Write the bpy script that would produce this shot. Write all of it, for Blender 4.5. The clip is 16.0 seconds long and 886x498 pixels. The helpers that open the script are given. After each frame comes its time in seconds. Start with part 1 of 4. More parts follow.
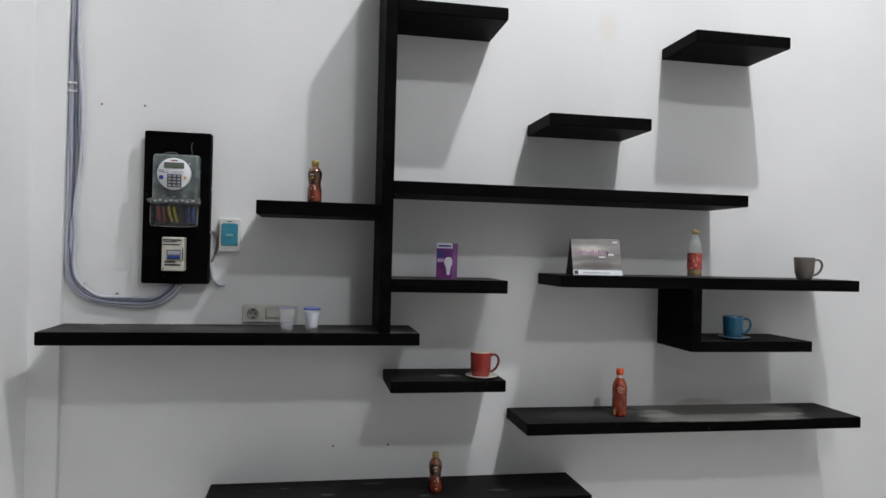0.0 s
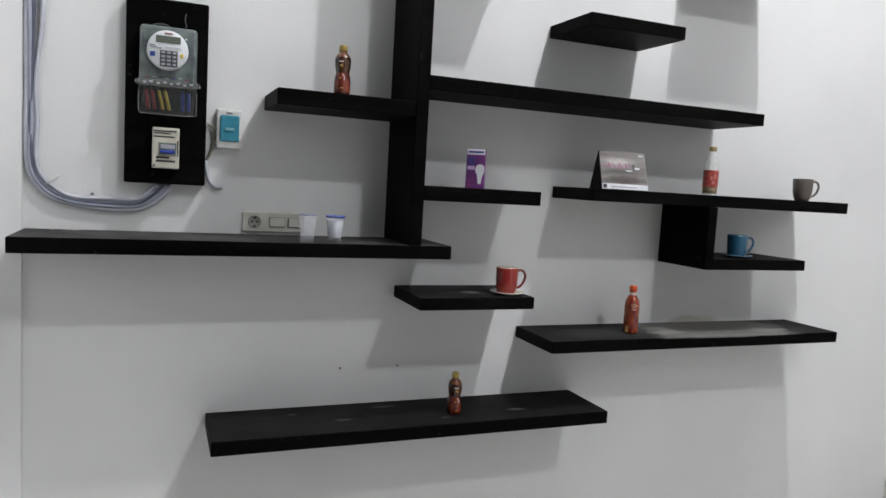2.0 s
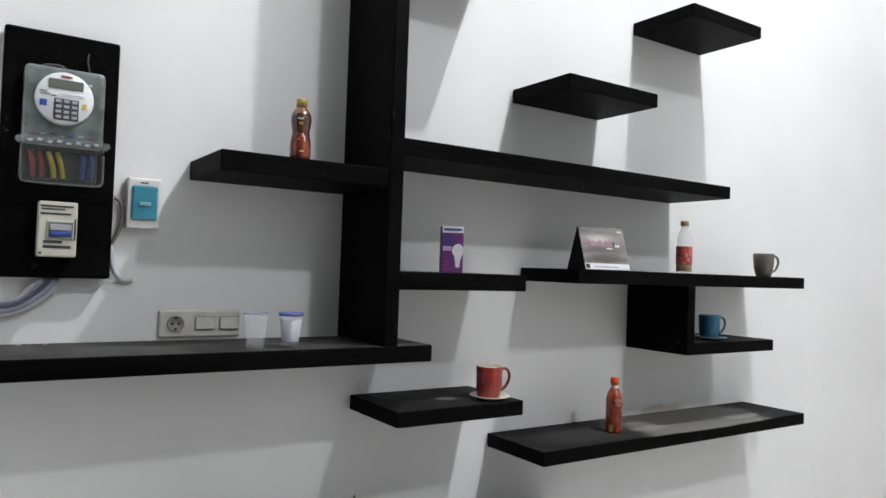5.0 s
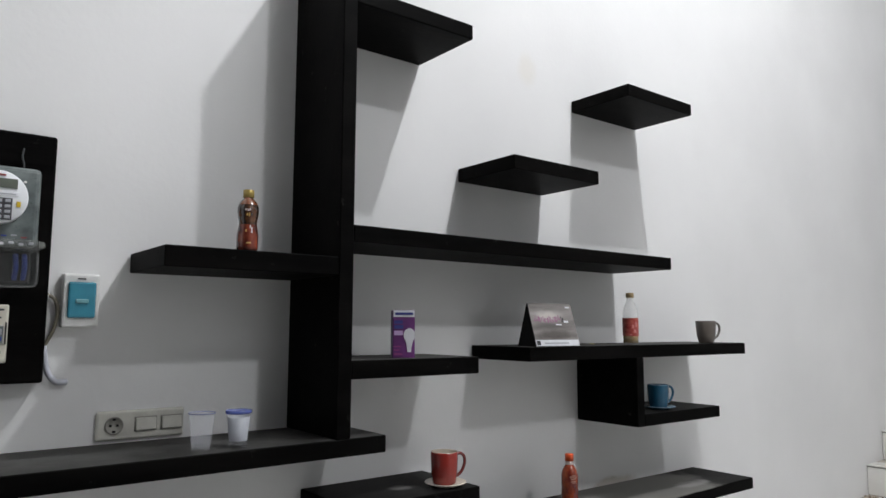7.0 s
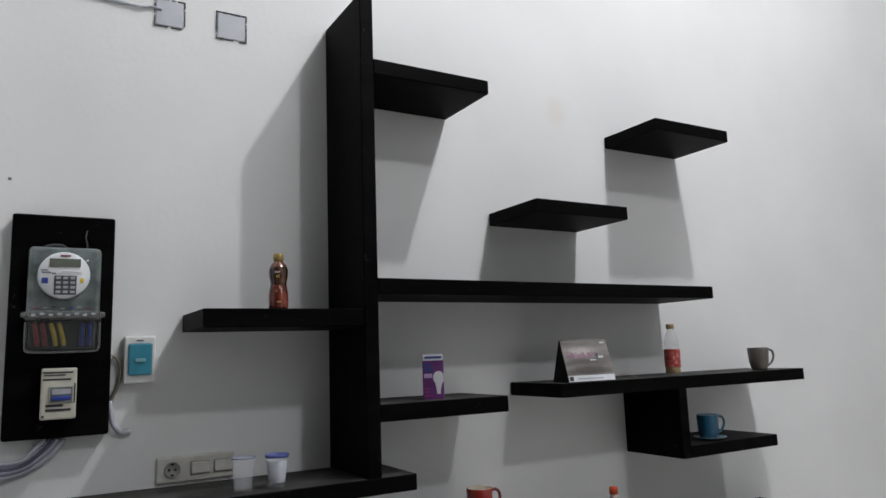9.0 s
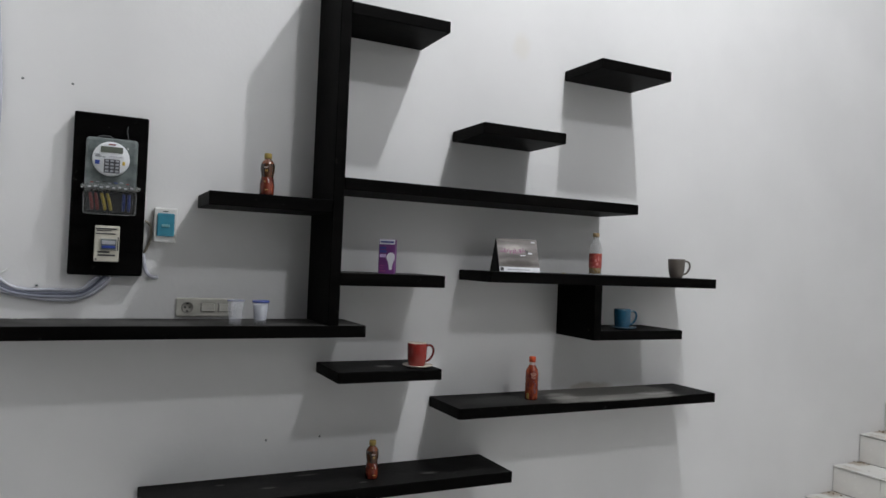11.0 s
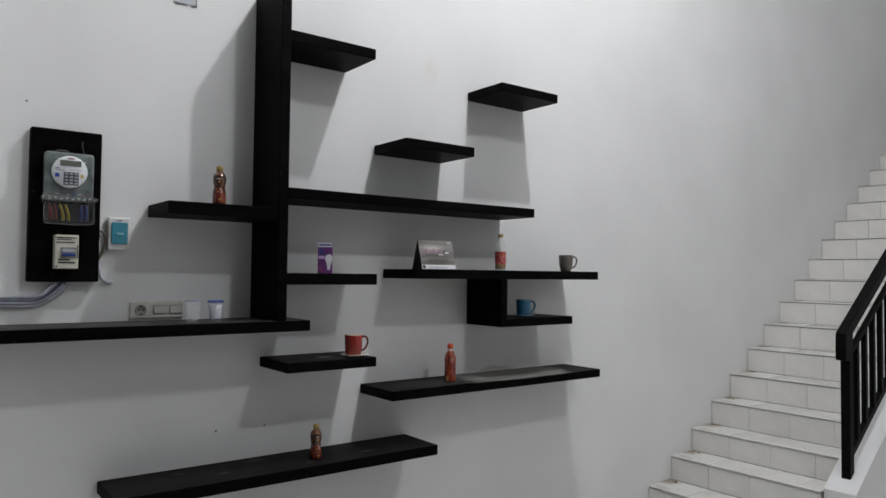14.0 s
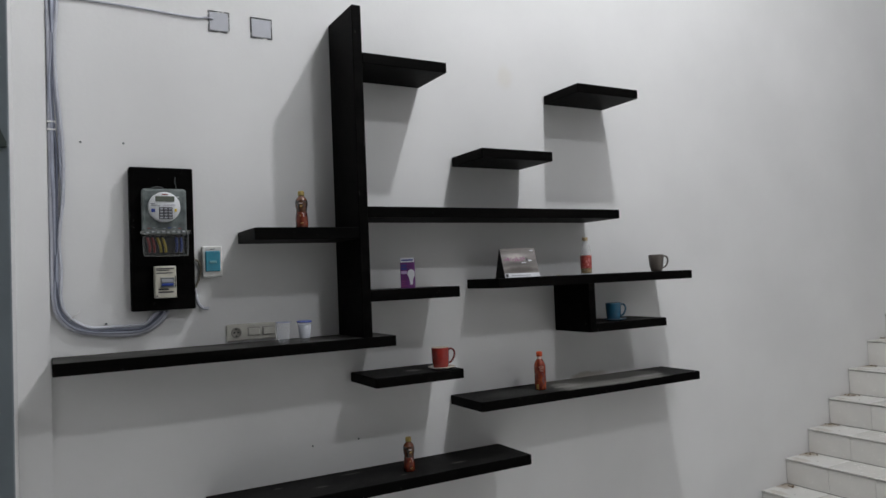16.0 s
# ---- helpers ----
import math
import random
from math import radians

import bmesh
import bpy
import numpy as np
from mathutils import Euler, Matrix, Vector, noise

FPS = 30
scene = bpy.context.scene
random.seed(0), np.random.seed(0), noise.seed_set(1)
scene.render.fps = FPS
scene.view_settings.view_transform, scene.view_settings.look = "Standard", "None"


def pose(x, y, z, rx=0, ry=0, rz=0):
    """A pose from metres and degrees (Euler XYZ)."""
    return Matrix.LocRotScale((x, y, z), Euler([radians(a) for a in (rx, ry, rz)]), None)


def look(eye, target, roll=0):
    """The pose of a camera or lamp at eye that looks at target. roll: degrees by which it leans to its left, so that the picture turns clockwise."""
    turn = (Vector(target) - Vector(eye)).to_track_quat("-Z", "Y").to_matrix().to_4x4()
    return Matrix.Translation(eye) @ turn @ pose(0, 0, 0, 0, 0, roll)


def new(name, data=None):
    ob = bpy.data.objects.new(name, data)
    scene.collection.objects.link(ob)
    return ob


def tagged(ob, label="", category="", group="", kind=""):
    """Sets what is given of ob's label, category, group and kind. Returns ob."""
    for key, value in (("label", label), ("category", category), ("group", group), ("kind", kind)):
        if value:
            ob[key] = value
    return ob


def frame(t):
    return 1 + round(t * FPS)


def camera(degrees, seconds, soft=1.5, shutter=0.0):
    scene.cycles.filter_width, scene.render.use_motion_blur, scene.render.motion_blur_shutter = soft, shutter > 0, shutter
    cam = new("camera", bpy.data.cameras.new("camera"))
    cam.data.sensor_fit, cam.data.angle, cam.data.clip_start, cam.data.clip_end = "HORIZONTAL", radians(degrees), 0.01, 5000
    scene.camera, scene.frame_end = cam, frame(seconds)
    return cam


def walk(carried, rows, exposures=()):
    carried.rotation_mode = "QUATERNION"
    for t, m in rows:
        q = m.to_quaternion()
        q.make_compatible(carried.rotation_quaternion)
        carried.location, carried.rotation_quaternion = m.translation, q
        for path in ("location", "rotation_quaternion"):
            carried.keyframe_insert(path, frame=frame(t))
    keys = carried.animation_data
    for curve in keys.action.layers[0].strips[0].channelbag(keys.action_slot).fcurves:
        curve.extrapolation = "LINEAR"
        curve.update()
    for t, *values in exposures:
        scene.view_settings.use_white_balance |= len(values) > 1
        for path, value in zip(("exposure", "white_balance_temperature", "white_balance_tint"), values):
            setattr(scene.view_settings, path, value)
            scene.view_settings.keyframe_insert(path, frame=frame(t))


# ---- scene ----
cam = camera(64.1, 16.0, soft=1.5)
PATH = [
    (0, (0.058, 0.179, 1.651), (0.425, 2.145, 1.664), 1.4),
    (0.5, (-0.19, 0.279, 1.62), (0.3, 2.217, 1.555), 0.6),
    (1, (-0.318, 0.368, 1.603), (0.266, 2.278, 1.506), 2.0),
    (1.5, (-0.415, 0.469, 1.561), (0.221, 2.363, 1.467), 1.2),
    (2, (-0.461, 0.556, 1.564), (0.287, 2.402, 1.381), 3.3),
    (2.5, (-0.524, 0.675, 1.529), (0.316, 2.481, 1.353), 1.3),
    (3, (-0.575, 0.777, 1.512), (0.345, 2.541, 1.31), 1.8),
    (3.5, (-0.601, 0.847, 1.509), (0.355, 2.592, 1.307), 1.4),
    (4, (-0.601, 0.982, 1.507), (0.416, 2.699, 1.368), 1.5),
    (4.5, (-0.594, 1.088, 1.519), (0.479, 2.775, 1.464), 1.8),
    (4.7, (-0.595, 1.101, 1.538), (0.487, 2.783, 1.532), 2.0),
    (7, (-0.615, 1.134, 1.643), (0.611, 2.699, 1.862), 0.2),
    (7.5, (-0.593, 1.119, 1.66), (0.614, 2.693, 1.916), 0.5),
    (8, (-0.574, 1.106, 1.68), (0.595, 2.706, 1.953), -0.1),
    (8.5, (-0.525, 1.047, 1.697), (0.555, 2.713, 1.942), -0.8),
    (9, (-0.512, 0.899, 1.689), (0.487, 2.606, 1.983), -2.0),
    (9.5, (-0.499, 0.703, 1.663), (0.506, 2.421, 1.861), -0.3),
    (10, (-0.481, 0.545, 1.636), (0.435, 2.315, 1.8), 1.3),
    (10.2, (-0.465, 0.463, 1.636), (0.426, 2.252, 1.722), 2.4),
    (12.3, (-0.608, -0.041, 1.533), (0.292, 1.745, 1.518), 2.2),
    (12.5, (-0.626, -0.064, 1.528), (0.255, 1.731, 1.465), 1.9),
    (13, (-0.727, -0.064, 1.528), (0.214, 1.701, 1.521), 1.9),
    (13.5, (-0.855, 0.004, 1.547), (0.277, 1.652, 1.58), 0.3),
    (14, (-0.919, 0.01, 1.557), (0.29, 1.601, 1.628), 0.6),
    (14.5, (-0.946, 0.006, 1.566), (0.277, 1.588, 1.62), 0.5),
    (15, (-0.947, -0.021, 1.583), (0.245, 1.583, 1.673), 0.0),
    (15.5, (-0.942, -0.042, 1.574), (0.165, 1.62, 1.684), -0.4),
    (16, (-0.853, -0.033, 1.6), (0.125, 1.709, 1.678), -2.4),
]
EXPOSURES = [(0.0, 0.79), (1.5, 1.00), (2.5, 1.16), (3.5, 1.25), (4.0, 1.24), (4.5, 1.34), (7.0, 0.90), (8.0, 0.64), (9.0, 0.58), (10.0, 0.57), (12.5, 0.82), (13.5, 0.61), (14.5, 0.50), (16.0, 0.44)]
walk(cam, [(t, look(eye, target, roll)) for t, eye, target, roll in PATH], EXPOSURES)

# ---- light ----
world = bpy.data.worlds.new("world")
scene.world = world
world.use_nodes = True
world.node_tree.nodes["Background"].inputs[0].default_value = (0.6, 0.7, 0.8, 1)
world.node_tree.nodes["Background"].inputs[1].default_value = 0.02


def bulb_light(name, place, watts, size):
    data = bpy.data.lights.new(name, "POINT")
    data.energy, data.shadow_soft_size, data.color = watts, size, (0.965, 0.98, 1.01)
    ob = new(name, data)
    ob.location = place
    return ob


bulb_light("ceiling_bulb_front", (1.64, 1.39, 5.12), 141, 0.05)
bulb_light("ceiling_bulb_back", (1.75, -1.70, 5.38), 102, 0.12)


# ---- materials ----
def material(name, base, rough=0.5, metal=0.0, vary=0.1, scale=8.0, bump=0.0, bump_scale=120.0, stretch=(1, 1, 1), second=None, coat=0.0, spec=0.5):
    """A surface with colour variation at two scales and a fine relief."""
    m = bpy.data.materials.new(name)
    m.use_nodes = True
    n, l = m.node_tree.nodes, m.node_tree.links
    b = n["Principled BSDF"]
    b.inputs["Roughness"].default_value = rough
    b.inputs["Metallic"].default_value = metal
    b.inputs["Coat Weight"].default_value = coat
    b.inputs["Specular IOR Level"].default_value = spec
    co = n.new("ShaderNodeTexCoord")
    mp = n.new("ShaderNodeMapping")
    mp.inputs["Scale"].default_value = stretch
    l.new(co.outputs["Object"], mp.inputs["Vector"])
    big = n.new("ShaderNodeTexNoise")
    big.inputs["Scale"].default_value, big.inputs["Detail"].default_value = scale, 5.0
    l.new(mp.outputs[0], big.inputs["Vector"])
    mix = n.new("ShaderNodeMix")
    mix.data_type = "RGBA"
    dark = tuple(c * (1 - vary) for c in base)
    lite = second or tuple(min(1, c * (1 + vary)) for c in base)
    mix.inputs[6].default_value, mix.inputs[7].default_value = (*dark, 1), (*lite, 1)
    ramp = n.new("ShaderNodeValToRGB")
    ramp.color_ramp.elements[0].position, ramp.color_ramp.elements[1].position = 0.35, 0.68
    l.new(big.outputs["Fac"], ramp.inputs[0])
    l.new(ramp.outputs[0], mix.inputs[0])
    l.new(mix.outputs[2], b.inputs["Base Color"])
    fine = n.new("ShaderNodeTexNoise")
    fine.inputs["Scale"].default_value, fine.inputs["Detail"].default_value = bump_scale, 4.0
    l.new(mp.outputs[0], fine.inputs["Vector"])
    rr = n.new("ShaderNodeMapRange")
    rr.inputs["To Min"].default_value, rr.inputs["To Max"].default_value = max(0, rough - 0.08), min(1, rough + 0.08)
    l.new(fine.outputs["Fac"], rr.inputs["Value"])
    l.new(rr.outputs[0], b.inputs["Roughness"])
    if bump:
        bp = n.new("ShaderNodeBump")
        bp.inputs["Strength"].default_value, bp.inputs["Distance"].default_value = bump, 0.002
        l.new(fine.outputs["Fac"], bp.inputs["Height"])
        l.new(bp.outputs[0], b.inputs["Normal"])
    return m


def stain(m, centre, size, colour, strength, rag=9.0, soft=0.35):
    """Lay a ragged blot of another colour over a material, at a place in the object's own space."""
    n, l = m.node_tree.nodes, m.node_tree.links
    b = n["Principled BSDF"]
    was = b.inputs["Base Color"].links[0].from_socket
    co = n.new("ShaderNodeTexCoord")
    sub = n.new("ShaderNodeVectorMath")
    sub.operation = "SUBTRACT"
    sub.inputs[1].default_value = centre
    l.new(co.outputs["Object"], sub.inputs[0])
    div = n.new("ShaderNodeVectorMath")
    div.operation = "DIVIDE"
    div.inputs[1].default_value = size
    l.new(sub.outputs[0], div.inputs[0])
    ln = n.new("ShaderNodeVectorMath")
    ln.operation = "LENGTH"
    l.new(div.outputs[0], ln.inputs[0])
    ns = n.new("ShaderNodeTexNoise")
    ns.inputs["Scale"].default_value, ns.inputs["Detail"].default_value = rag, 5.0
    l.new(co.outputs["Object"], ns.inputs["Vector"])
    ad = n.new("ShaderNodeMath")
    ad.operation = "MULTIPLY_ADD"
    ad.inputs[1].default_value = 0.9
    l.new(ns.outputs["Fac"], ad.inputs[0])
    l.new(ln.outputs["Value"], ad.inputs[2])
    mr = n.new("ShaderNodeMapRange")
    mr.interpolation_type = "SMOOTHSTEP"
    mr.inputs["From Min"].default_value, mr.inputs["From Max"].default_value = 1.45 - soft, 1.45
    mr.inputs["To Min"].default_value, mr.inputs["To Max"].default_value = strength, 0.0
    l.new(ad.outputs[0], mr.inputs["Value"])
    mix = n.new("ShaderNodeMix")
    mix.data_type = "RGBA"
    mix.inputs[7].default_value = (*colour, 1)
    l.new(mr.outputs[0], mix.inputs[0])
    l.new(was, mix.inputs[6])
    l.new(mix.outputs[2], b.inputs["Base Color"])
    return m


def dust_sheen(m, colour, amount):
    """Thin uneven dust on the upward faces of a material, with their sheen painted in."""
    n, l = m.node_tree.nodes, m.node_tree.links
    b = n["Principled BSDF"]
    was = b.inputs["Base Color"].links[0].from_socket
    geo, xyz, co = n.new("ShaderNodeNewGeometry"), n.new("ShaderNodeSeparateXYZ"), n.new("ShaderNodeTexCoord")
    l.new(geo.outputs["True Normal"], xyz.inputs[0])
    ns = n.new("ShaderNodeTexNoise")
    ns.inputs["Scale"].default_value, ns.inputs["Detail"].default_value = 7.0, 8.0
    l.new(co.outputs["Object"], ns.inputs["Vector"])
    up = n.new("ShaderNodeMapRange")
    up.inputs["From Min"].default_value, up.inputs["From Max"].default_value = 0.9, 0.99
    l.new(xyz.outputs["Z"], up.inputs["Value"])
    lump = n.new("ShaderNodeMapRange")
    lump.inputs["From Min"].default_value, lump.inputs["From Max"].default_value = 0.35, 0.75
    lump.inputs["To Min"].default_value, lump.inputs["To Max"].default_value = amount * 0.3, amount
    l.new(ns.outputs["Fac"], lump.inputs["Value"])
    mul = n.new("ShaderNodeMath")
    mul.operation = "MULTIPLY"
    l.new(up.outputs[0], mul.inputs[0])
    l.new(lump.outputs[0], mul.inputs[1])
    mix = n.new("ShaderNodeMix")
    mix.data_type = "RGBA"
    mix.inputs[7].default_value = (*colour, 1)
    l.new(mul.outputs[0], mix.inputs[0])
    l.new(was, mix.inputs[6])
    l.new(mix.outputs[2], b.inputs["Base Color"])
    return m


def specked(m, colour, amount):
    """Sparse small pale marks: dust specks and knocks in a stain."""
    n, l = m.node_tree.nodes, m.node_tree.links
    b = n["Principled BSDF"]
    was = b.inputs["Base Color"].links[0].from_socket
    co, ns, mr, mix = n.new("ShaderNodeTexCoord"), n.new("ShaderNodeTexNoise"), n.new("ShaderNodeMapRange"), n.new("ShaderNodeMix")
    ns.inputs["Scale"].default_value, ns.inputs["Detail"].default_value = 34.0, 3.0
    l.new(co.outputs["Object"], ns.inputs["Vector"])
    mr.inputs["From Min"].default_value, mr.inputs["From Max"].default_value = 0.70, 0.78
    mr.inputs["To Min"].default_value, mr.inputs["To Max"].default_value = 0.0, amount
    l.new(ns.outputs["Fac"], mr.inputs["Value"])
    mix.data_type = "RGBA"
    mix.inputs[7].default_value = (*colour, 1)
    l.new(mr.outputs[0], mix.inputs[0])
    l.new(was, mix.inputs[6])
    l.new(mix.outputs[2], b.inputs["Base Color"])
    return m


WALL = material("wall_paint", (0.79, 0.79, 0.785), 0.5, vary=0.035, scale=1.6, bump=0.25, bump_scale=55)
stain(WALL, (1.29, 3.035, 2.64), (0.07, 0.2, 0.09), (0.70, 0.64, 0.50), 0.22, 14, 0.8)
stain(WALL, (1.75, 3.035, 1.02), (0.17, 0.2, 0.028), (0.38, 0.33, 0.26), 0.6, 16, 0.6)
stain(WALL, (0.62, 3.035, 2.56), (0.16, 0.2, 0.05), (0.72, 0.70, 0.64), 0.3, 14, 0.7)
# tones for unseen walls and ceiling, chosen dark to hold down bounce light
FARWALL = material("unseen_dark_wall", (0.08, 0.08, 0.08), 0.7, vary=0.05, scale=1.5, bump=0.2, bump_scale=50)
MIDWALL = material("unseen_grey_wall", (0.12, 0.12, 0.12), 0.7, vary=0.05, scale=1.5, bump=0.2, bump_scale=50)
PLASTER = material("ceiling_paint", (0.43, 0.43, 0.43), 0.7, vary=0.03, scale=1.2, bump=0.2, bump_scale=50)
BLACKWOOD = material("black_stained_wood", (0.0011, 0.0010, 0.0010), 0.55, vary=0.4, scale=5.0, bump=0.35, bump_scale=60, stretch=(0.35, 3, 3), second=(0.0042, 0.0037, 0.0035), spec=0.04)
# the tops' dark-grey sheen is put into this dust colour
dust_sheen(BLACKWOOD, (0.10, 0.10, 0.098), 0.16)
specked(BLACKWOOD, (0.09, 0.088, 0.082), 0.3)
GREYMETAL = material("blue_grey_paint", (0.16, 0.19, 0.21), 0.5, vary=0.08, scale=6)
TILE = material("white_ceramic_tile", (0.74, 0.725, 0.69), 0.25, vary=0.04, scale=6, bump=0.05, bump_scale=30)
TILEDIRT = material("soiled_ceramic_tile", (0.74, 0.73, 0.70), 0.3, vary=0.05, scale=6, bump=0.05, bump_scale=30)
stain(TILEDIRT, (0.20, 0.28, 0.0), (0.10, 0.10, 0.05), (0.30, 0.22, 0.14), 0.75, 30, 0.6)
stain(TILEDIRT, (0.03, 0.20, 0.0), (0.05, 0.09, 0.05), (0.40, 0.33, 0.24), 0.45, 40, 0.6)
FLOORTILE = material("pale_grey_ceramic_tile", (0.60, 0.59, 0.565), 0.25, vary=0.05, scale=5, bump=0.05, bump_scale=30)
GROUT = material("dark_grout", (0.20, 0.18, 0.16), 0.9, vary=0.25, scale=30, bump=0.4)
BLACKSTEEL = material("black_painted_steel", (0.0012, 0.0012, 0.0013), 0.5, vary=0.3, scale=20, bump=0.1, spec=0.10)


# ---- builders ----
def box(bm, x0, x1, y0, y1, z0, z1, bevel=0.0, seg=1):
    r = bmesh.ops.create_cube(bm, size=1)
    vs = r["verts"]
    for v in vs:
        v.co = Vector(((x0 + x1) / 2 + v.co.x * (x1 - x0), (y0 + y1) / 2 + v.co.y * (y1 - y0), (z0 + z1) / 2 + v.co.z * (z1 - z0)))
    if bevel:
        es = list({e for v in vs for e in v.link_edges})
        bmesh.ops.bevel(bm, geom=es, offset=bevel, segments=seg, affect="EDGES", profile=0.5)
    return bm


def boxed(*dims, bevel=0.0, seg=1):
    return box(bmesh.new(), *dims, bevel=bevel, seg=seg)


def lathe(profile, n=40, closed=False):
    """A turned body from (radius, height) pairs."""
    bm = bmesh.new()
    rings = []
    for r, z in profile:
        if r < 1e-6:
            rings.append([bm.verts.new((0, 0, z))])
        else:
            rings.append([bm.verts.new((r * math.cos(2 * math.pi * i / n), r * math.sin(2 * math.pi * i / n), z)) for i in range(n)])
    for a, b in zip(rings, rings[1:]):
        for i in range(n):
            j = (i + 1) % n
            if len(a) == 1 and len(b) > 1:
                bm.faces.new((a[0], b[j], b[i]))
            elif len(b) == 1 and len(a) > 1:
                bm.faces.new((a[i], a[j], b[0]))
            elif len(a) > 1:
                bm.faces.new((a[i], a[j], b[j], b[i]))
    bmesh.ops.recalc_face_normals(bm, faces=bm.faces)
    for f in bm.faces:
        f.smooth = True
    return bm


def tube(path, r, n=10, closed=False):
    """A round rod swept along a list of points, smoothed by a spline."""
    pts = [Vector(p) for p in path]
    fine = []
    for i in range(len(pts) - 1):
        p0, p1, p2, p3 = pts[max(i - 1, 0)], pts[i], pts[i + 1], pts[min(i + 2, len(pts) - 1)]
        for k in range(8):
            t = k / 8
            fine.append(0.5 * ((2 * p1) + (p2 - p0) * t + (2 * p0 - 5 * p1 + 4 * p2 - p3) * t * t + (3 * p1 - p0 - 3 * p2 + p3) * t ** 3))
    fine.append(pts[-1])
    bm = bmesh.new()
    rings = []
    side = None
    for i, p in enumerate(fine):
        d = (fine[min(i + 1, len(fine) - 1)] - fine[max(i - 1, 0)]).normalized()
        if side is None:
            side = d.orthogonal().normalized()
        side = (side - d * side.dot(d)).normalized()
        up = d.cross(side)
        rings.append([bm.verts.new(p + r * (math.cos(2 * math.pi * k / n) * side + math.sin(2 * math.pi * k / n) * up)) for k in range(n)])
    for a, b in zip(rings, rings[1:]):
        for k in range(n):
            bm.faces.new((a[k], a[(k + 1) % n], b[(k + 1) % n], b[k]))
    bm.faces.new(rings[0][::-1])
    bm.faces.new(rings[-1])
    bmesh.ops.recalc_face_normals(bm, faces=bm.faces)
    for f in bm.faces:
        f.smooth = True
    return bm


def prism(pts, axis, a, b):
    """A slab with the outline pts, pushed from a to b along an axis (0, 1 or 2)."""
    bm = bmesh.new()

    def at(p, v):
        c = list(p)
        c.insert(axis, v)
        return bm.verts.new(c)
    lo, hi = [at(p, a) for p in pts], [at(p, b) for p in pts]
    bm.faces.new(lo)
    bm.faces.new(hi[::-1])
    for i in range(len(pts)):
        j = (i + 1) % len(pts)
        bm.faces.new((lo[i], hi[i], hi[j], lo[j]))
    bmesh.ops.recalc_face_normals(bm, faces=bm.faces)
    return bm


def mesh_of(name, bm, mat):
    me = bpy.data.meshes.new(name)
    bm.to_mesh(me)
    bm.free()
    me.materials.append(mat)
    return me


def part(name, bm, mat, parent=None, label=""):
    ob = new(name, mesh_of(name, bm, mat))
    if parent:
        ob.parent = parent
    return tagged(ob, label)


def thing(name, label, category, place=(0, 0, 0), turn=0.0, group="", kind=""):
    ob = new(name)
    ob.empty_display_size = 0.05
    ob.matrix_basis = pose(*place, 0, 0, turn)
    return tagged(ob, label, category, group, kind)


def solid(name, bm, mat, label, category, kind="", group=""):
    return tagged(part(name, bm, mat), label, category, group, kind)


# ---- structure ----
WY, FY = 3.035, 2.748          # the shelf wall's face, and the shelves' front edges
TOP = 5.60
FZ = -0.030                    # the floor's surface
X0, X1, Y0 = -3.2, 8.4, -3.8
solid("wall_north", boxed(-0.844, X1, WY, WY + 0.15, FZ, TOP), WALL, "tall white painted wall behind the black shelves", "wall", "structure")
solid("wall_pilaster", boxed(-0.952, -0.8442, WY - 0.032, WY + 0.15, FZ, TOP), WALL, "white painted shallow pilaster beside the meter cables", "wall", "structure")
solid("wall_return", boxed(-1.12, -0.9522, 2.42, WY + 0.15, FZ, TOP), WALL, "white painted return wall beside the pilaster", "wall", "structure")
jamb = solid("door_jamb", boxed(-1.13, -0.943, 2.385, 2.4198, FZ, 2.9, bevel=0.003), GREYMETAL, "blue-grey painted metal door jamb on the wall's end", "door jamb", "structure")
# unseen dark wall, added to close the room and absorb light on the left
solid("wall_west", boxed(X0 - 0.15, X0, Y0, WY + 0.15, FZ, TOP), FARWALL, "added unseen wall closing the room, dark to cut bounce light", "wall", "structure")
solid("wall_west_stub", boxed(X0, -1.1202, WY, WY + 0.15, FZ, TOP), WALL, "plain white wall beyond the return", "wall", "structure")
solid("wall_south", boxed(X0 - 0.15, 1.40, Y0 - 0.15, Y0 - 0.0002, FZ, TOP), MIDWALL, "added unseen wall closing the room, dark grey to cut bounce light", "wall", "structure")
# unseen white walls, added as reflectors that brighten the right side
solid("bounce_wall_south_east", boxed(1.4002, X1 + 0.15, Y0 - 0.15, Y0 - 0.0002, FZ, TOP), WALL, "added unseen wall closing the room, white to bounce light to the right", "wall", "structure")
solid("wall_east", boxed(X1 + 0.0002, X1 + 0.15, Y0, WY + 0.15, FZ, TOP), WALL, "added unseen wall closing the stair end, white to bounce light", "wall", "structure")
solid("ceiling", boxed(X0 - 0.15, X1 + 0.15, Y0 - 0.15, WY + 0.15, TOP + 0.0002, TOP + 0.15), PLASTER, "plain unseen high ceiling, greyed to limit bounce light", "ceiling", "structure")
floor = solid("floor", boxed(X0 - 0.15, X1 + 0.15, Y0 - 0.15, WY + 0.15, FZ - 0.12, FZ - 0.006), GROUT, "white ceramic tiled floor with thin dark joints", "floor", "structure")

# stairs: going and rise, and the nosing line
STEPS, GO, RISE, SX = 20, 0.2528, 0.1821, 3.158
LOW = (0.136, 0.302, 0.462, 0.638, 0.818)   # the uneven first steps
SIN, SOUT = 2.015, 1.835       # inner and outer face of the stair's side curb


def nose(i):
    return SX + GO * i, LOW[i] if i < 5 else LOW[4] + RISE * (i - 4)


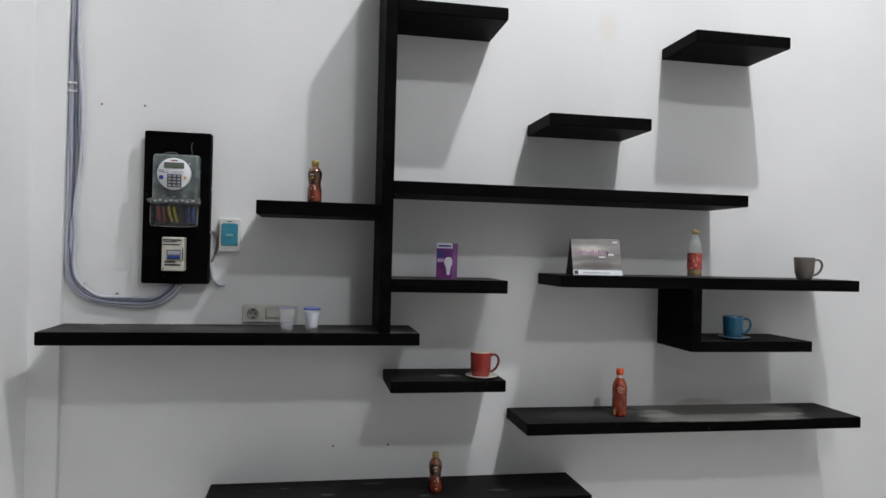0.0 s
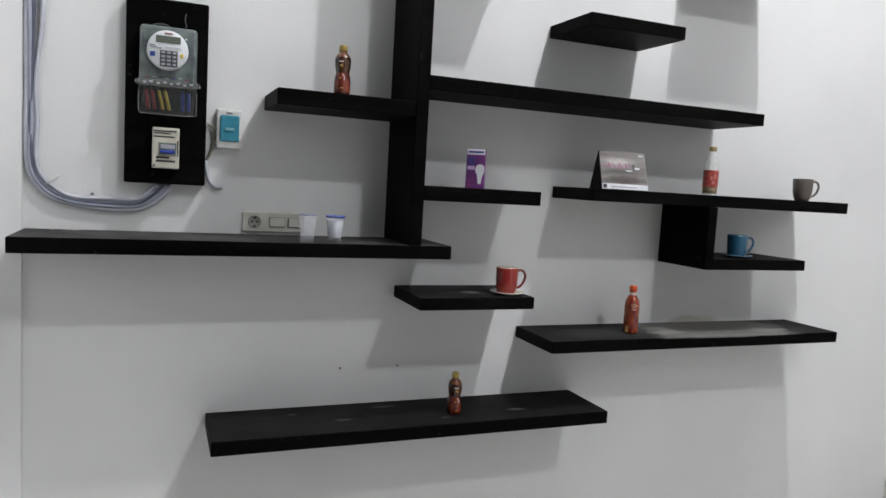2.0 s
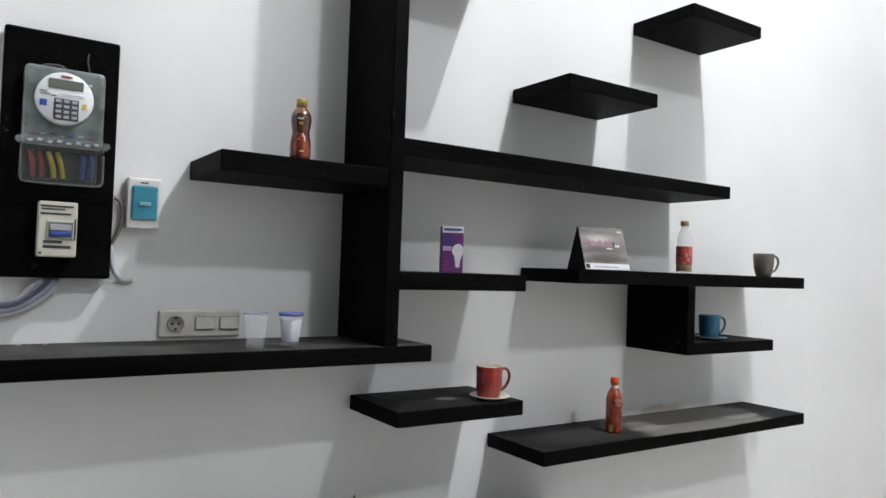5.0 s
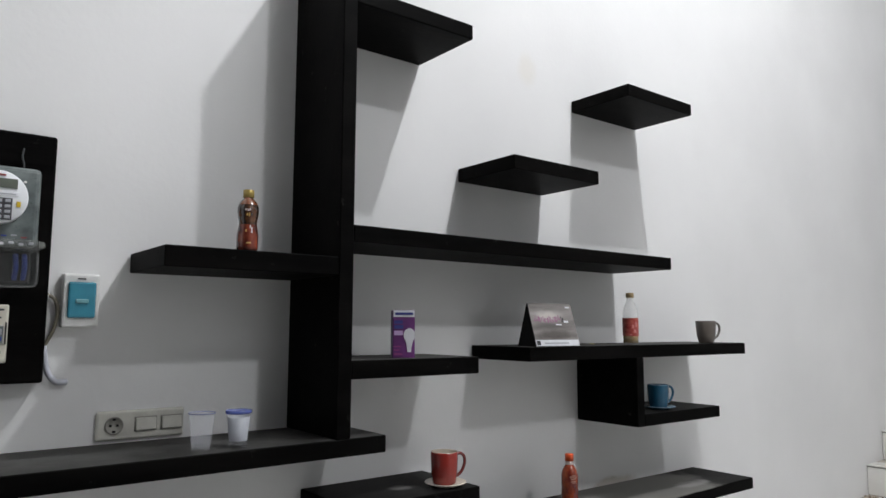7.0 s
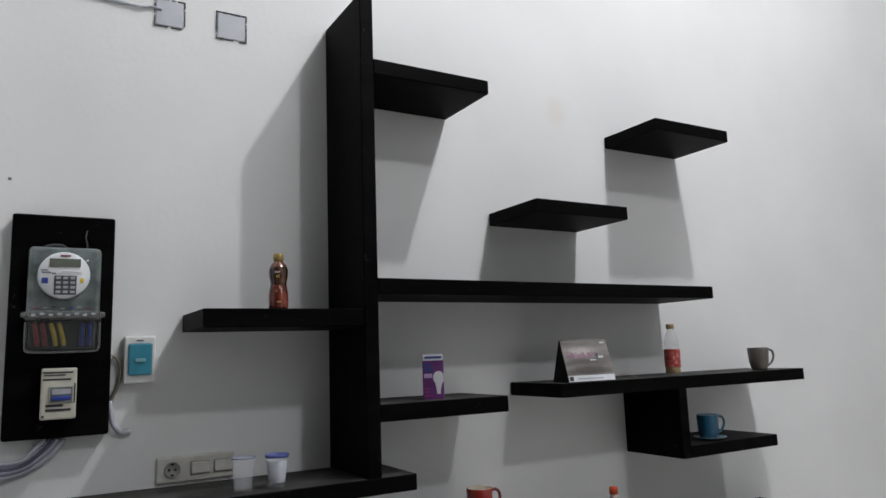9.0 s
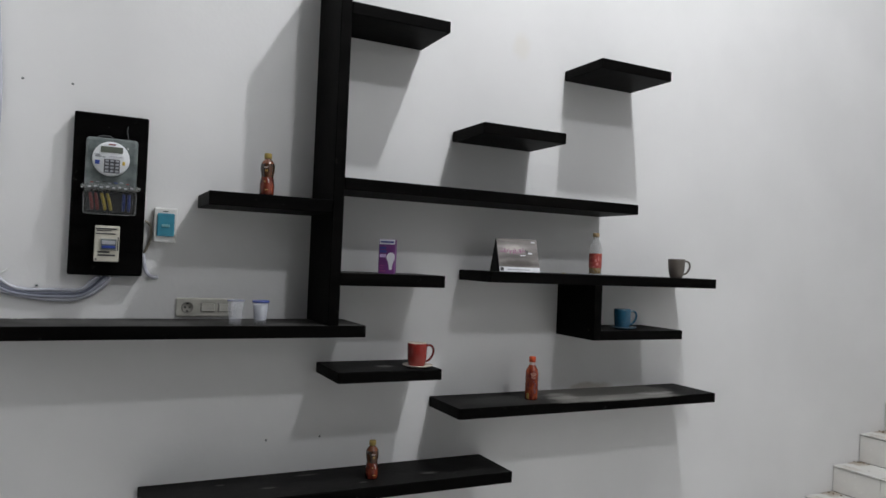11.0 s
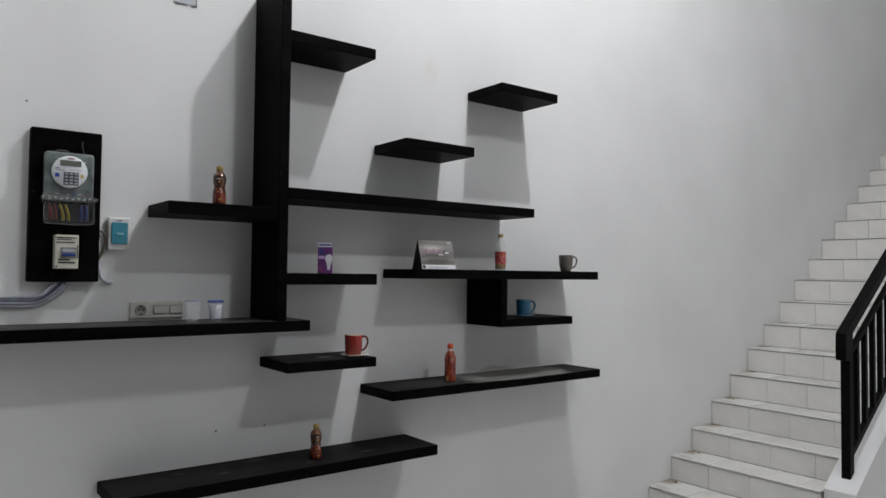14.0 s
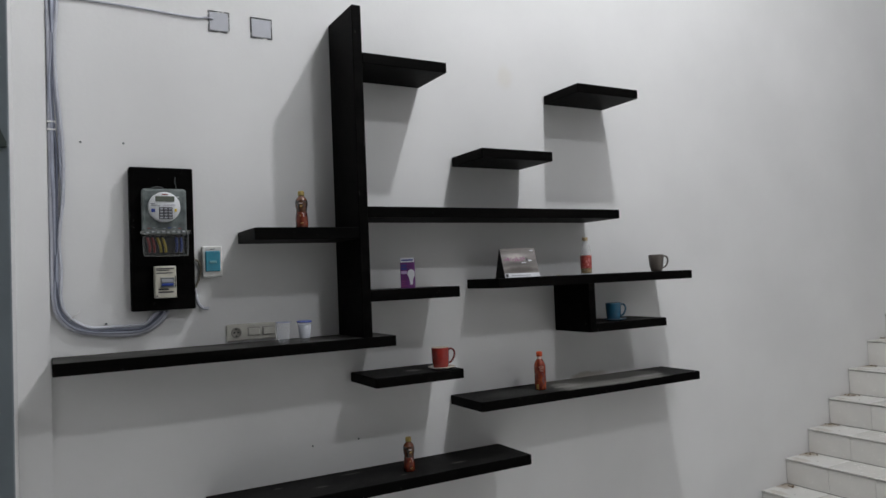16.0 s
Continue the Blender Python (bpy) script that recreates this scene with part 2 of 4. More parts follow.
stairs = thing("staircase", "white tiled straight staircase climbing along the white wall", "staircase", (SX, SIN, 0), kind="structure")
outline = [(0.008, FZ)]
for i in range(STEPS):
    x, z = nose(i)
    outline += [(x - SX + 0.010, z - 0.010), (x - SX + GO + 0.010, z - 0.010)]
outline += [(X1 - SX - 0.001, nose(STEPS - 1)[1] - 0.010), (X1 - SX - 0.001, FZ)]
part("core", prism(outline, 1, 0.002, WY - SIN - 0.0005), GROUT, stairs, "dark mortar showing in the joints")
SL = RISE / GO
cz = 0.318
cu = [(3.462, FZ), (3.462, cz - 0.008), (3.470, cz)]
xe = SX + STEPS * GO
cu += [(xe, cz + SL * (xe - 3.470)), (xe, FZ)]
part("curb", prism([(x - SX, z) for x, z in cu], 1, SOUT - SIN, 0.0), WALL, stairs, "white painted sloping curb under the railing")

# railing
rail = thing("stair_railing", "black painted steel stair railing standing on the white curb", "railing", (3.57, 1.925, 0.40))
RX, RY, RZ = 3.57, 1.925, 0.40


def slope_bar(x0, x1, h0, h1, half):
    """A bar parallel to the stair's slope, between two heights over the post's foot."""
    return prism([(x0 - RX, h0 + SL * (x0 - RX)), (x1 - RX, h0 + SL * (x1 - RX)), (x1 - RX, h1 + SL * (x1 - RX)), (x0 - RX, h1 + SL * (x0 - RX))], 1, -half, half)


part("handrail", slope_bar(RX - 0.075, 7.6, 0.822, 0.885, 0.030), BLACKSTEEL, rail)
part("upper_rail", slope_bar(RX + 0.015, 7.6, 0.668, 0.702, 0.014), BLACKSTEEL, rail)
part("lower_rail", slope_bar(RX + 0.015, 7.6, 0.068, 0.110, 0.016), BLACKSTEEL, rail)
part("end_cap", boxed(-0.078, -0.0265, -0.0305, 0.0305, 0.672, 0.808, bevel=0.002), BLACKSTEEL, rail)
part("newel_post", boxed(-0.026, 0.026, -0.026, 0.026, -0.03, 0.84, bevel=0.002), BLACKSTEEL, rail)
for k in range(4):
    x = 1.0 * (k + 1)
    if RX + x < 7.55:
        part("post", boxed(x - 0.022, x + 0.022, -0.022, 0.022, SL * x - 0.04, SL * x + 0.84, bevel=0.002), BLACKSTEEL, rail)
me = None
for k in range(36):
    x = 0.125 + 0.115 * k
    if RX + x > 7.55:
        break
    if me is None:
        me = mesh_of("baluster", boxed(-0.014, 0.014, -0.014, 0.014, 0.08, 0.690), BLACKSTEEL)
    ob = new("baluster", me)
    ob.parent = rail
    ob.location = (x, 0, SL * x)


# ---- black shelves ----
def board(x0, x1, z0, z1, y0=FY, y1=WY - 0.0005, o=(0, 0, 0)):
    bm = boxed(x0 - o[0], x1 - o[0], y0 - o[1], y1 - o[1], z0 - o[2], z1 - o[2], bevel=0.0025)
    return bm


# tops seen at a grazing angle: dust plus their reflected sheen, painted paler
DUSTSHEEN = BLACKWOOD.copy()
DUSTSHEEN.name = "dust_sheen_black_wood"
dust_sheen(DUSTSHEEN, (0.24, 0.235, 0.225), 0.36)
O = (0.33, WY, 1.313)
unit = thing("wall_shelf_unit", "black-stained wooden wall shelf with one tall upright and side shelves", "shelf", O)
part("upright", board(0.307, 0.350, 1.3564, 2.785, o=O), BLACKWOOD, unit)
part("shelf", board(-0.8420, 0.459, 1.311, 1.3562, o=O), DUSTSHEEN, unit, "long bottom shelf, dust and sheen painted on its top")
part("shelf", board(-0.136, 0.3068, 1.776, 1.825, y0=FY + 0.002, o=O), BLACKWOOD, unit)
part("shelf", board(0.3502, 1.784, 1.868, 1.914, y0=FY + 0.002, o=O), BLACKWOOD, unit)
part("shelf", board(0.3502, 0.768, 2.535, 2.582, y0=FY + 0.002, o=O), BLACKWOOD, unit)
part("shelf", board(0.3502, 0.790, 1.506, 1.555, y0=FY + 0.002, o=O), DUSTSHEEN, unit)
O = (1.60, WY, 1.29)
unit2 = thing("stepped_wall_shelf", "black-stained wooden shelf with a small lower shelf hung from it", "shelf", O)
part("shelf", board(1.001, 2.301, 1.534, 1.580, o=O), DUSTSHEEN, unit2)
part("upright", board(1.546, 1.589, 1.285, 1.5338, o=O), BLACKWOOD, unit2)
part("shelf", board(1.5892, 2.085, 1.285, 1.328, o=O), BLACKWOOD, unit2)


def floating(x0, x1, z0, z1, label, mat=None):
    ob = part("floating_shelf", boxed(0, x1 - x0, FY - WY, -0.0005, 0, z1 - z0, bevel=0.0025), mat or BLACKWOOD)
    ob.location = (x0, WY, z0)
    return tagged(ob, label, "shelf", "floating shelves on the wall")


floating(0.940, 1.357, 2.151, 2.198, "short black-stained wooden floating shelf, empty")
floating(1.540, 1.957, 2.518, 2.565, "short black-stained wooden floating shelf, empty, highest on the wall")
SMEARED = BLACKWOOD.copy()
SMEARED.name = "black_wood_with_chalk_smear"
stain(SMEARED, (0.235, -0.165, 0.045), (0.05, 0.035, 0.02), (0.25, 0.24, 0.23), 0.55, 25, 0.7)
floating(0.356, 0.791, 1.137, 1.180, "short black-stained wooden floating shelf under the red mug", SMEARED)
DUSTY = BLACKWOOD.copy()
DUSTY.name = "black_wood_with_dust_patch"
stain(DUSTY, (0.87, -0.145, 0.045), (0.42, 0.42, 0.008), (0.20, 0.194, 0.18), 0.85, 8, 0.35)
stain(DUSTY, (0.60, -0.19, 0.045), (0.12, 0.04, 0.008), (0.30, 0.29, 0.27), 0.5, 14, 0.5)
stain(DUSTY, (1.12, -0.20, 0.045), (0.14, 0.05, 0.008), (0.34, 0.33, 0.32), 0.5, 14, 0.5)
stain(DUSTY, (0.30, -0.15, 0.045), (0.30, 0.16, 0.008), (0.05, 0.05, 0.048), 0.5, 9, 0.6)
floating(0.878, 2.320, 0.970, 1.015, "long black floating shelf with a grey dusty patch on top", DUSTY)
SCUFFED = BLACKWOOD.copy()
SCUFFED.name = "scuffed_black_wood"
for x, y, a, b in ((0.44, -0.17, 0.030, 0.012), (1.10, -0.19, 0.045, 0.014), (0.28, -0.08, 0.02, 0.01), (0.80, -0.22, 0.02, 0.01), (0.62, -0.06, 0.05, 0.012)):
    stain(SCUFFED, (x, y, 0.047), (a * 1.3, b * 1.3, 0.03), (0.20, 0.19, 0.18), 0.36, 60, 0.9)
floating(-0.299, 1.144, 0.691, 0.738, "long black-stained wooden floating shelf, lowest, lightly scuffed", SCUFFED)


# ---- materials of the small things ----
def plain(name, base, rough=0.4, vary=0.08, scale=25.0, metal=0.0, coat=0.0, bump=0.05, spec=0.5):
    return material(name, base, rough, metal, vary, scale, bump, 200, coat=coat, spec=spec)


def milky(name, tint, cover):
    """Thin clear plastic: mostly see-through, with a gloss and a faint body of its own."""
    m = plain(name, tint, 0.12, coat=0.3)
    m.node_tree.nodes["Principled BSDF"].inputs["Alpha"].default_value = cover
    return m


IVORY = plain("ivory_plastic", (0.62, 0.61, 0.55), 0.16)
WHITEPL = plain("white_plastic", (0.72, 0.72, 0.70), 0.35)
GREYPL = material("grey_meter_plastic", (0.10, 0.125, 0.125), 0.3, 0, 0.3, 22, 0.05, 150, second=(0.20, 0.23, 0.225), coat=0.4)
FLANGE = milky("frosted_grey_plastic", (0.34, 0.35, 0.34), 0.30)
RIMCLEAR = milky("clear_cover_rim", (0.36, 0.37, 0.37), 0.22)
COVER = milky("clear_cover_plastic", (0.24, 0.25, 0.25), 0.065)
DARK = plain("dark_hole", (0.015, 0.015, 0.015), 0.8)
BLUEDOOR = plain("blue_tinted_plastic_door", (0.045, 0.24, 0.33), 0.12, coat=0.6)
CABLE = plain("grey_blue_cable_jacket", (0.36, 0.38, 0.46), 0.45)
CABLE2 = plain("white_cable_jacket", (0.52, 0.53, 0.59), 0.4)
CABLE3 = plain("dark_cable_jacket", (0.10, 0.11, 0.15), 0.45)
BROWNCAB = plain("brown_grey_cable_jacket", (0.19, 0.17, 0.13), 0.5)
LCD = plain("grey_green_display", (0.13, 0.145, 0.12), 0.2)
KEY = plain("pale_key", (0.36, 0.37, 0.40), 0.4)
KEYBED = plain("keypad_bed", (0.07, 0.07, 0.08), 0.5)
DIAL = plain("meter_face", (0.74, 0.76, 0.78), 0.35)
REDW = plain("red_insulation", (0.16, 0.012, 0.012), 0.6)
YELW = plain("yellow_insulation", (0.32, 0.24, 0.02), 0.6)
BLUW = plain("blue_insulation", (0.012, 0.030, 0.17), 0.6)
BLUEINK = plain("blue_ink", (0.02, 0.05, 0.28), 0.5)
REDINK = plain("red_ink", (0.26, 0.05, 0.05), 0.5)
BLACKINK = plain("black_ink", (0.03, 0.03, 0.035), 0.5)
GREYINK = plain("grey_ink", (0.20, 0.21, 0.24), 0.5)
YELINK = plain("yellow_ink", (0.65, 0.45, 0.03), 0.5)
CREAM = plain("breaker_ivory", (0.56, 0.54, 0.46), 0.35)
GLASS = milky("clear_cup_plastic", (0.80, 0.82, 0.88), 0.13)
BOTTLE = milky("clear_bottle_plastic", (0.80, 0.82, 0.82), 0.14)
RIMBLUE = milky("blue_tinted_rim", (0.08, 0.12, 0.44), 0.8)
RIMPALE = plain("pale_rim_tint", (0.20, 0.22, 0.36), 0.2)
FROST = plain("frosted_cup_film", (0.42, 0.44, 0.48), 0.35)
GOLDCAP = plain("gold_cap", (0.42, 0.31, 0.09), 0.35, metal=0.3)
TANCAP = plain("tan_cap", (0.36, 0.26, 0.13), 0.45)
ORANGECAP = plain("orange_cap", (0.66, 0.085, 0.018), 0.4)
DRINKRED = material("red_brown_drink", (0.095, 0.011, 0.007), 0.16, 0, 0.3, 55, 0.05, 200, stretch=(1, 1, 0.45), second=(0.26, 0.050, 0.022), coat=0.5)
DRINKBLACK = material("black_label_film", (0.012, 0.008, 0.007), 0.18, 0, 0.4, 60, 0.05, 200, stretch=(1, 1, 0.7), second=(0.12, 0.045, 0.018), coat=0.6)
DRINKAMBER = plain("amber_drink", (0.15, 0.05, 0.022), 0.15, vary=0.25, scale=30, coat=0.5)
DRINKORANGE = material("orange_red_drink", (0.17, 0.012, 0.008), 0.2, 0, 0.3, 60, 0.05, 200, stretch=(1, 1, 0.5), second=(0.40, 0.075, 0.022), coat=0.5)
LABELRED = material("red_paper_label", (0.32, 0.018, 0.022), 0.4, 0, 0.2, 70, 0.05, 200, second=(0.46, 0.11, 0.075))
LABELPALE = plain("pale_label_print", (0.66, 0.56, 0.52), 0.45)
LABELGOLD = plain("gold_label_print", (0.50, 0.30, 0.08), 0.4)
TEA = plain("yellow_drink", (0.42, 0.27, 0.07), 0.15, coat=0.5)
PURPLE = plain("purple_card_print", (0.16, 0.038, 0.19), 0.45, vary=0.25, scale=14)
PURPLEDARK = plain("deep_purple_card", (0.09, 0.035, 0.16), 0.45)
MAGENTA = plain("magenta_card_print", (0.30, 0.06, 0.22), 0.45)
CARDWHITE = plain("white_card_print", (0.72, 0.73, 0.76), 0.45)
LILAC = plain("lilac_print", (0.48, 0.34, 0.58), 0.45)
NAVY = plain("navy_print", (0.04, 0.05, 0.22), 0.45)
BLACKCARD = plain("black_card", (0.006, 0.006, 0.006), 0.6, spec=0.2)
SILVER = material("silver_grey_print", (0.20, 0.185, 0.175), 0.3, vary=0.35, scale=7, stretch=(0.5, 1, 3), second=(0.40, 0.37, 0.355))
stain(SILVER, (-0.02, -0.015, 0.100), (0.085, 0.1, 0.026), (0.60, 0.56, 0.53), 0.75, 25, 0.8)
stain(SILVER, (0.0, -0.035, 0.036), (0.14, 0.1, 0.020), (0.085, 0.072, 0.066), 0.8, 25, 0.7)
PINKPRINT = plain("pink_print", (0.30, 0.13, 0.23), 0.4)
REDGLAZE = plain("red_glaze", (0.27, 0.022, 0.016), 0.2, vary=0.04, scale=12, coat=0.4)
REDRIM = plain("dark_red_handle_glaze", (0.16, 0.022, 0.020), 0.22, coat=0.4)
CREAMGLAZE = plain("cream_glaze", (0.70, 0.62, 0.52), 0.2, coat=0.3)
BLUEGLAZE = plain("teal_blue_glaze", (0.012, 0.085, 0.150), 0.18, vary=0.12, scale=12, coat=0.4)
BLUEDISH = plain("dull_blue_glaze", (0.11, 0.18, 0.24), 0.2, coat=0.3)
TAUPE = plain("taupe_glaze", (0.115, 0.098, 0.084), 0.35, vary=0.12, scale=12, coat=0.3)
PLATE = plain("blue_grey_cover_plate", (0.52, 0.535, 0.58), 0.45, scale=12)
GAP = plain("ragged_dark_plaster_edge", (0.13, 0.13, 0.14), 0.9, vary=0.4, scale=60)


# ---- electricity meter corner ----
BX0, BX1, BZ0, BZ1, BF = -0.564, -0.323, 1.513, 2.086, 2.985
mb = thing("meter_board", "black-painted wooden board carrying the meter, fixed to the wall", "meter board", ((BX0 + BX1) / 2, WY, BZ0))
w = (BX1 - BX0) / 2
part("backing", boxed(-w, w, BF - WY, -0.0005, 0, BZ1 - BZ0, bevel=0.006, seg=2), BLACKWOOD, mb)
for z in (0.195, 0.36):
    part("screw", boxed(w, w + 0.004, -0.03, -0.024, z, z + 0.006, bevel=0.001), WHITEPL, mb, "small bright screw head")

em = thing("electricity_meter", "grey electricity meter with round white face and clear terminal cover", "electricity meter", (-0.4405, BF, 1.722))
em.scale = (1, 1.15, 1)
body = part("body", boxed(-0.083, 0.083, -0.045, -0.0005, 0.095, 0.273, bevel=0.012, seg=3), GREYPL, em)
part("flange", boxed(-0.085, 0.085, -0.060, -0.0005, 0.086, 0.109, bevel=0.004, seg=2), FLANGE, em, "frosted grey band with screw lugs")
for x in (-0.087, 0.087):
    lug = lathe([(0.0, 0), (0.008, 0), (0.008, 0.010), (0.0, 0.010)], 16)
    bmesh.ops.rotate(lug, verts=lug.verts, matrix=Matrix.Rotation(radians(90), 3, "X"))
    bmesh.ops.translate(lug, verts=lug.verts, vec=(x, -0.052, 0.098))
    part("lug", lug, FLANGE, em)
part("terminal_block", boxed(-0.076, 0.076, -0.012, -0.0005, 0.014, 0.085, bevel=0.004), DARK, em)
part("cover_pane", boxed(-0.0835, 0.0835, -0.0575, -0.0555, 0.006, 0.0856, bevel=0.0008), COVER, em, "clear pane over the terminals").visible_shadow = False
for k in range(8):
    part("seal_dot", boxed(-0.072 + 0.019 * k, -0.062 + 0.019 * k, -0.0622, -0.0598, 0.094 + 0.003 * (k % 2), 0.100 + 0.003 * (k % 2), bevel=0.001), KEY, em)
part("terminal_cover", tube([(-0.083, -0.050, 0.080), (-0.083, -0.052, 0.045), (-0.083, -0.053, 0.022), (-0.079, -0.053, 0.010), (-0.067, -0.053, 0.006), (0.0, -0.053, 0.005), (0.067, -0.053, 0.006), (0.079, -0.053, 0.010), (0.083, -0.053, 0.022), (0.083, -0.052, 0.045), (0.083, -0.050, 0.080)], 0.0026, 8), RIMCLEAR, em, "rounded clear rim of the terminal cover")
for k, (x, mt, lean) in enumerate(((-0.063, REDW, 0.006), (-0.046, REDW, 0.006), (-0.027, YELW, 0.010), (-0.009, YELW, 0.010), (0.044, BLUW, 0.0), (0.061, BLUW, 0.0))):
    part("wire", tube([(x, -0.020, 0.078), (x + lean * 0.6, -0.032, 0.055), (x + lean, -0.030, 0.040), (x + lean * 1.3, -0.018, 0.024)], 0.0056, 8), mt, em)
dial = lathe([(0.0, 0.018), (0.0555, 0.018), (0.0588, 0.015), (0.0598, 0.0), (0.0, 0.0)], 56)
bmesh.ops.rotate(dial, verts=dial.verts, matrix=Matrix.Rotation(radians(90), 3, "X"))
bmesh.ops.translate(dial, verts=dial.verts, vec=(-0.003, -0.046, 0.198))
face = part("face", dial, DIAL, em, "round white face of the meter")
F = -0.0642


def on_face(name, x0, x1, z0, z1, mt, t=0.0015, label=""):
    return part(name, boxed(x0 - 0.003, x1 - 0.003, F - t, F, 0.198 + z0, 0.198 + z1, bevel=0.0004), mt, face, label)


on_face("display", -0.034, 0.036, 0.020, 0.041, LCD, 0.002, "grey-green number display")
on_face("keypad", -0.022, 0.028, -0.050, -0.002, KEYBED, 0.002)
kb = mesh_of("key", boxed(-0.0055, 0.0055, -0.003, 0, -0.0034, 0.0034, bevel=0.001), KEY)
for r in range(4):
    for c in range(3):
        k = new("key", kb)
        k.parent = face
        k.location = (-0.016 + 0.016 * c, F - 0.002, 0.198 - 0.0435 + 0.0117 * r)
on_face("brand_mark", -0.010, 0.013, 0.0465, 0.0505, REDINK)
on_face("print_bar", -0.050, -0.030, 0.004, 0.007, GREYINK)
on_face("print_bar", -0.052, -0.036, 0.010, 0.013, GREYINK)
on_face("label_strip", -0.012, 0.040, 0.003, 0.012, CARDWHITE, 0.001, "white paper label")
on_face("print_bar", -0.006, 0.034, 0.0065, 0.0085, KEY, 0.0014)
on_face("print_bar", -0.028, -0.018, 0.002, 0.005, GREYINK)
on_face("blue_mark", -0.050, -0.036, -0.022, -0.008, BLUEINK)
on_face("yellow_mark", 0.036, 0.044, -0.020, -0.008, YELINK)
part("lamp", boxed(0.046, 0.052, -0.050, -0.0455, 0.236, 0.241, bevel=0.001), WHITEPL, em)
DULL = plain("dull_dark_wire", (0.05, 0.052, 0.055), 0.6)
part("seal_wire", tube([(0.048, -0.012, 0.262), (0.050, -0.010, 0.285), (0.046, -0.008, 0.305), (0.049, -0.004, 0.325)], 0.002, 6), DULL, em, "thin dark seal wire")
part("hanger", tube([(-0.055, -0.02, 0.266), (-0.04, -0.018, 0.278), (-0.01, -0.018, 0.280), (0.005, -0.02, 0.268)], 0.004, 8), DULL, em)
for k, mt in enumerate((REDINK, KEY, BLACKINK, KEY, BLUEINK, KEY, REDINK)):
    part("print_bar", boxed(-0.066 + 0.019 * k, -0.055 + 0.019 * k, -0.0462, -0.0448, 0.113 + 0.002 * (k % 3), 0.116 + 0.002 * (k % 3)), mt, em)

cb = thing("circuit_breaker", "ivory circuit breaker with blue switch on the meter board", "circuit breaker", (-0.4435, BF, 1.562))
part("housing", boxed(-0.0395, 0.0395, -0.050, -0.0005, 0, 0.126, bevel=0.004, seg=2), CREAM, cb)
part("window", boxed(-0.022, 0.0325, -0.056, -0.0495, 0.040, 0.082, bevel=0.002), plain("breaker_recess", (0.40, 0.39, 0.35), 0.4), cb)
part("window_shadow", boxed(-0.019, 0.0295, -0.0566, -0.0555, 0.043, 0.079, bevel=0.0004), GREYPL, cb)
part("switch", boxed(-0.016, 0.027, -0.062, -0.0562, 0.047, 0.057, bevel=0.002), BLUEINK, cb, "blue breaker lever")
part("switch_face", boxed(-0.016, 0.027, -0.0590, -0.0562, 0.0605, 0.074, bevel=0.001), KEY, cb)
for x0, x1, z0, z1 in ((-0.036, 0.030, 0.113, 0.117), (-0.034, 0.014, 0.107, 0.110), (-0.036, 0.026, 0.096, 0.100), (-0.028, 0.010, 0.031, 0.037), (-0.028, 0.028, 0.020, 0.026), (-0.036, -0.030, 0.006, 0.011)):
    part("print_bar", boxed(x0, x1, -0.0512, -0.0498, z0, z1), BLACKINK, cb)
part("slot", boxed(0.0335, 0.0365, -0.0515, -0.03, 0.040, 0.088), DARK, cb)

sw = thing("breaker_box", "small white wall breaker box with a blue clear door", "breaker box", (-0.250, WY, 1.639))
part("case", boxed(-0.040, 0.040, -0.034, -0.0005, 0, 0.128, bevel=0.005, seg=2), WHITEPL, sw)
dr = part("door", boxed(-0.030, 0.031, -0.043, -0.0335, 0.022, 0.108, bevel=0.005, seg=2), BLUEDOOR, sw, "blue tinted clear door")
part("latch", boxed(-0.014, 0.014, -0.047, -0.0432, 0.057, 0.067, bevel=0.0015), plain("pale_teal_plastic", (0.16, 0.36, 0.40), 0.3), dr)
part("slot", boxed(-0.010, 0.008, -0.0352, -0.0338, 0.114, 0.117), DARK, sw)

# grey cables running down the corner and round to the board
cab = thing("cable_bundle", "grey and white cables clipped down the corner to the meter", "cables", (-0.82, WY, 1.44))
OX, OY, OZ = -0.82, WY, 1.44
rng = random.Random(4)
for k, (mt, off, dep) in enumerate(((CABLE2, 0.0, -0.011), (CABLE, 0.008, -0.016), (CABLE3, 0.0135, -0.019), (CABLE, 0.019, -0.012), (CABLE2, 0.025, -0.017))):
    path = []
    for z in (TOP - 0.02, 4.6, 3.9, 3.3, 2.95, 2.75, 2.55, 2.40, 2.24, 2.10, 1.95, 1.80, 1.68):
        wob = 0.0 if abs(z - 2.24) < 0.03 and k < 3 else rng.uniform(-0.007, 0.007) + (0.016 if 1.85 < z < 2.35 and k > 2 else 0)
        path.append((-0.834 + off * 1.05 + wob * (0.4 if k == 0 else 1), WY + dep, z))
    s = off
    path += [(-0.833 + s, WY + dep, 1.575 + s * 0.2), (-0.817 + s, WY + dep, 1.508 + s * 0.5), (-0.772 + s, WY + dep, 1.459 + s * 0.75), (-0.70, WY + dep, 1.436 + s * 0.9),
             (-0.60, WY + dep, 1.424 + s * 1.35), (-0.52, WY + dep, 1.430 + s * 1.2), (-0.457 - s * 1.2, WY + dep, 1.466 + s * 0.95), (-0.425 - s * 1.6, WY + dep - 0.004, 1.508)]
    part("cable", tube([(x - OX, y - OY, z - OZ) for x, y, z in path], 0.0052 if mt is CABLE3 else 0.0082 if k < 2 else 0.0062, 8), mt, cab)
for z in (2.252, 2.222):
    part("clip", boxed(-0.8435 - OX, -0.812 - OX, -0.024, -0.0005, z - OZ - 0.004, z - OZ + 0.004, bevel=0.0015), WHITEPL, cab, "white cable clip")
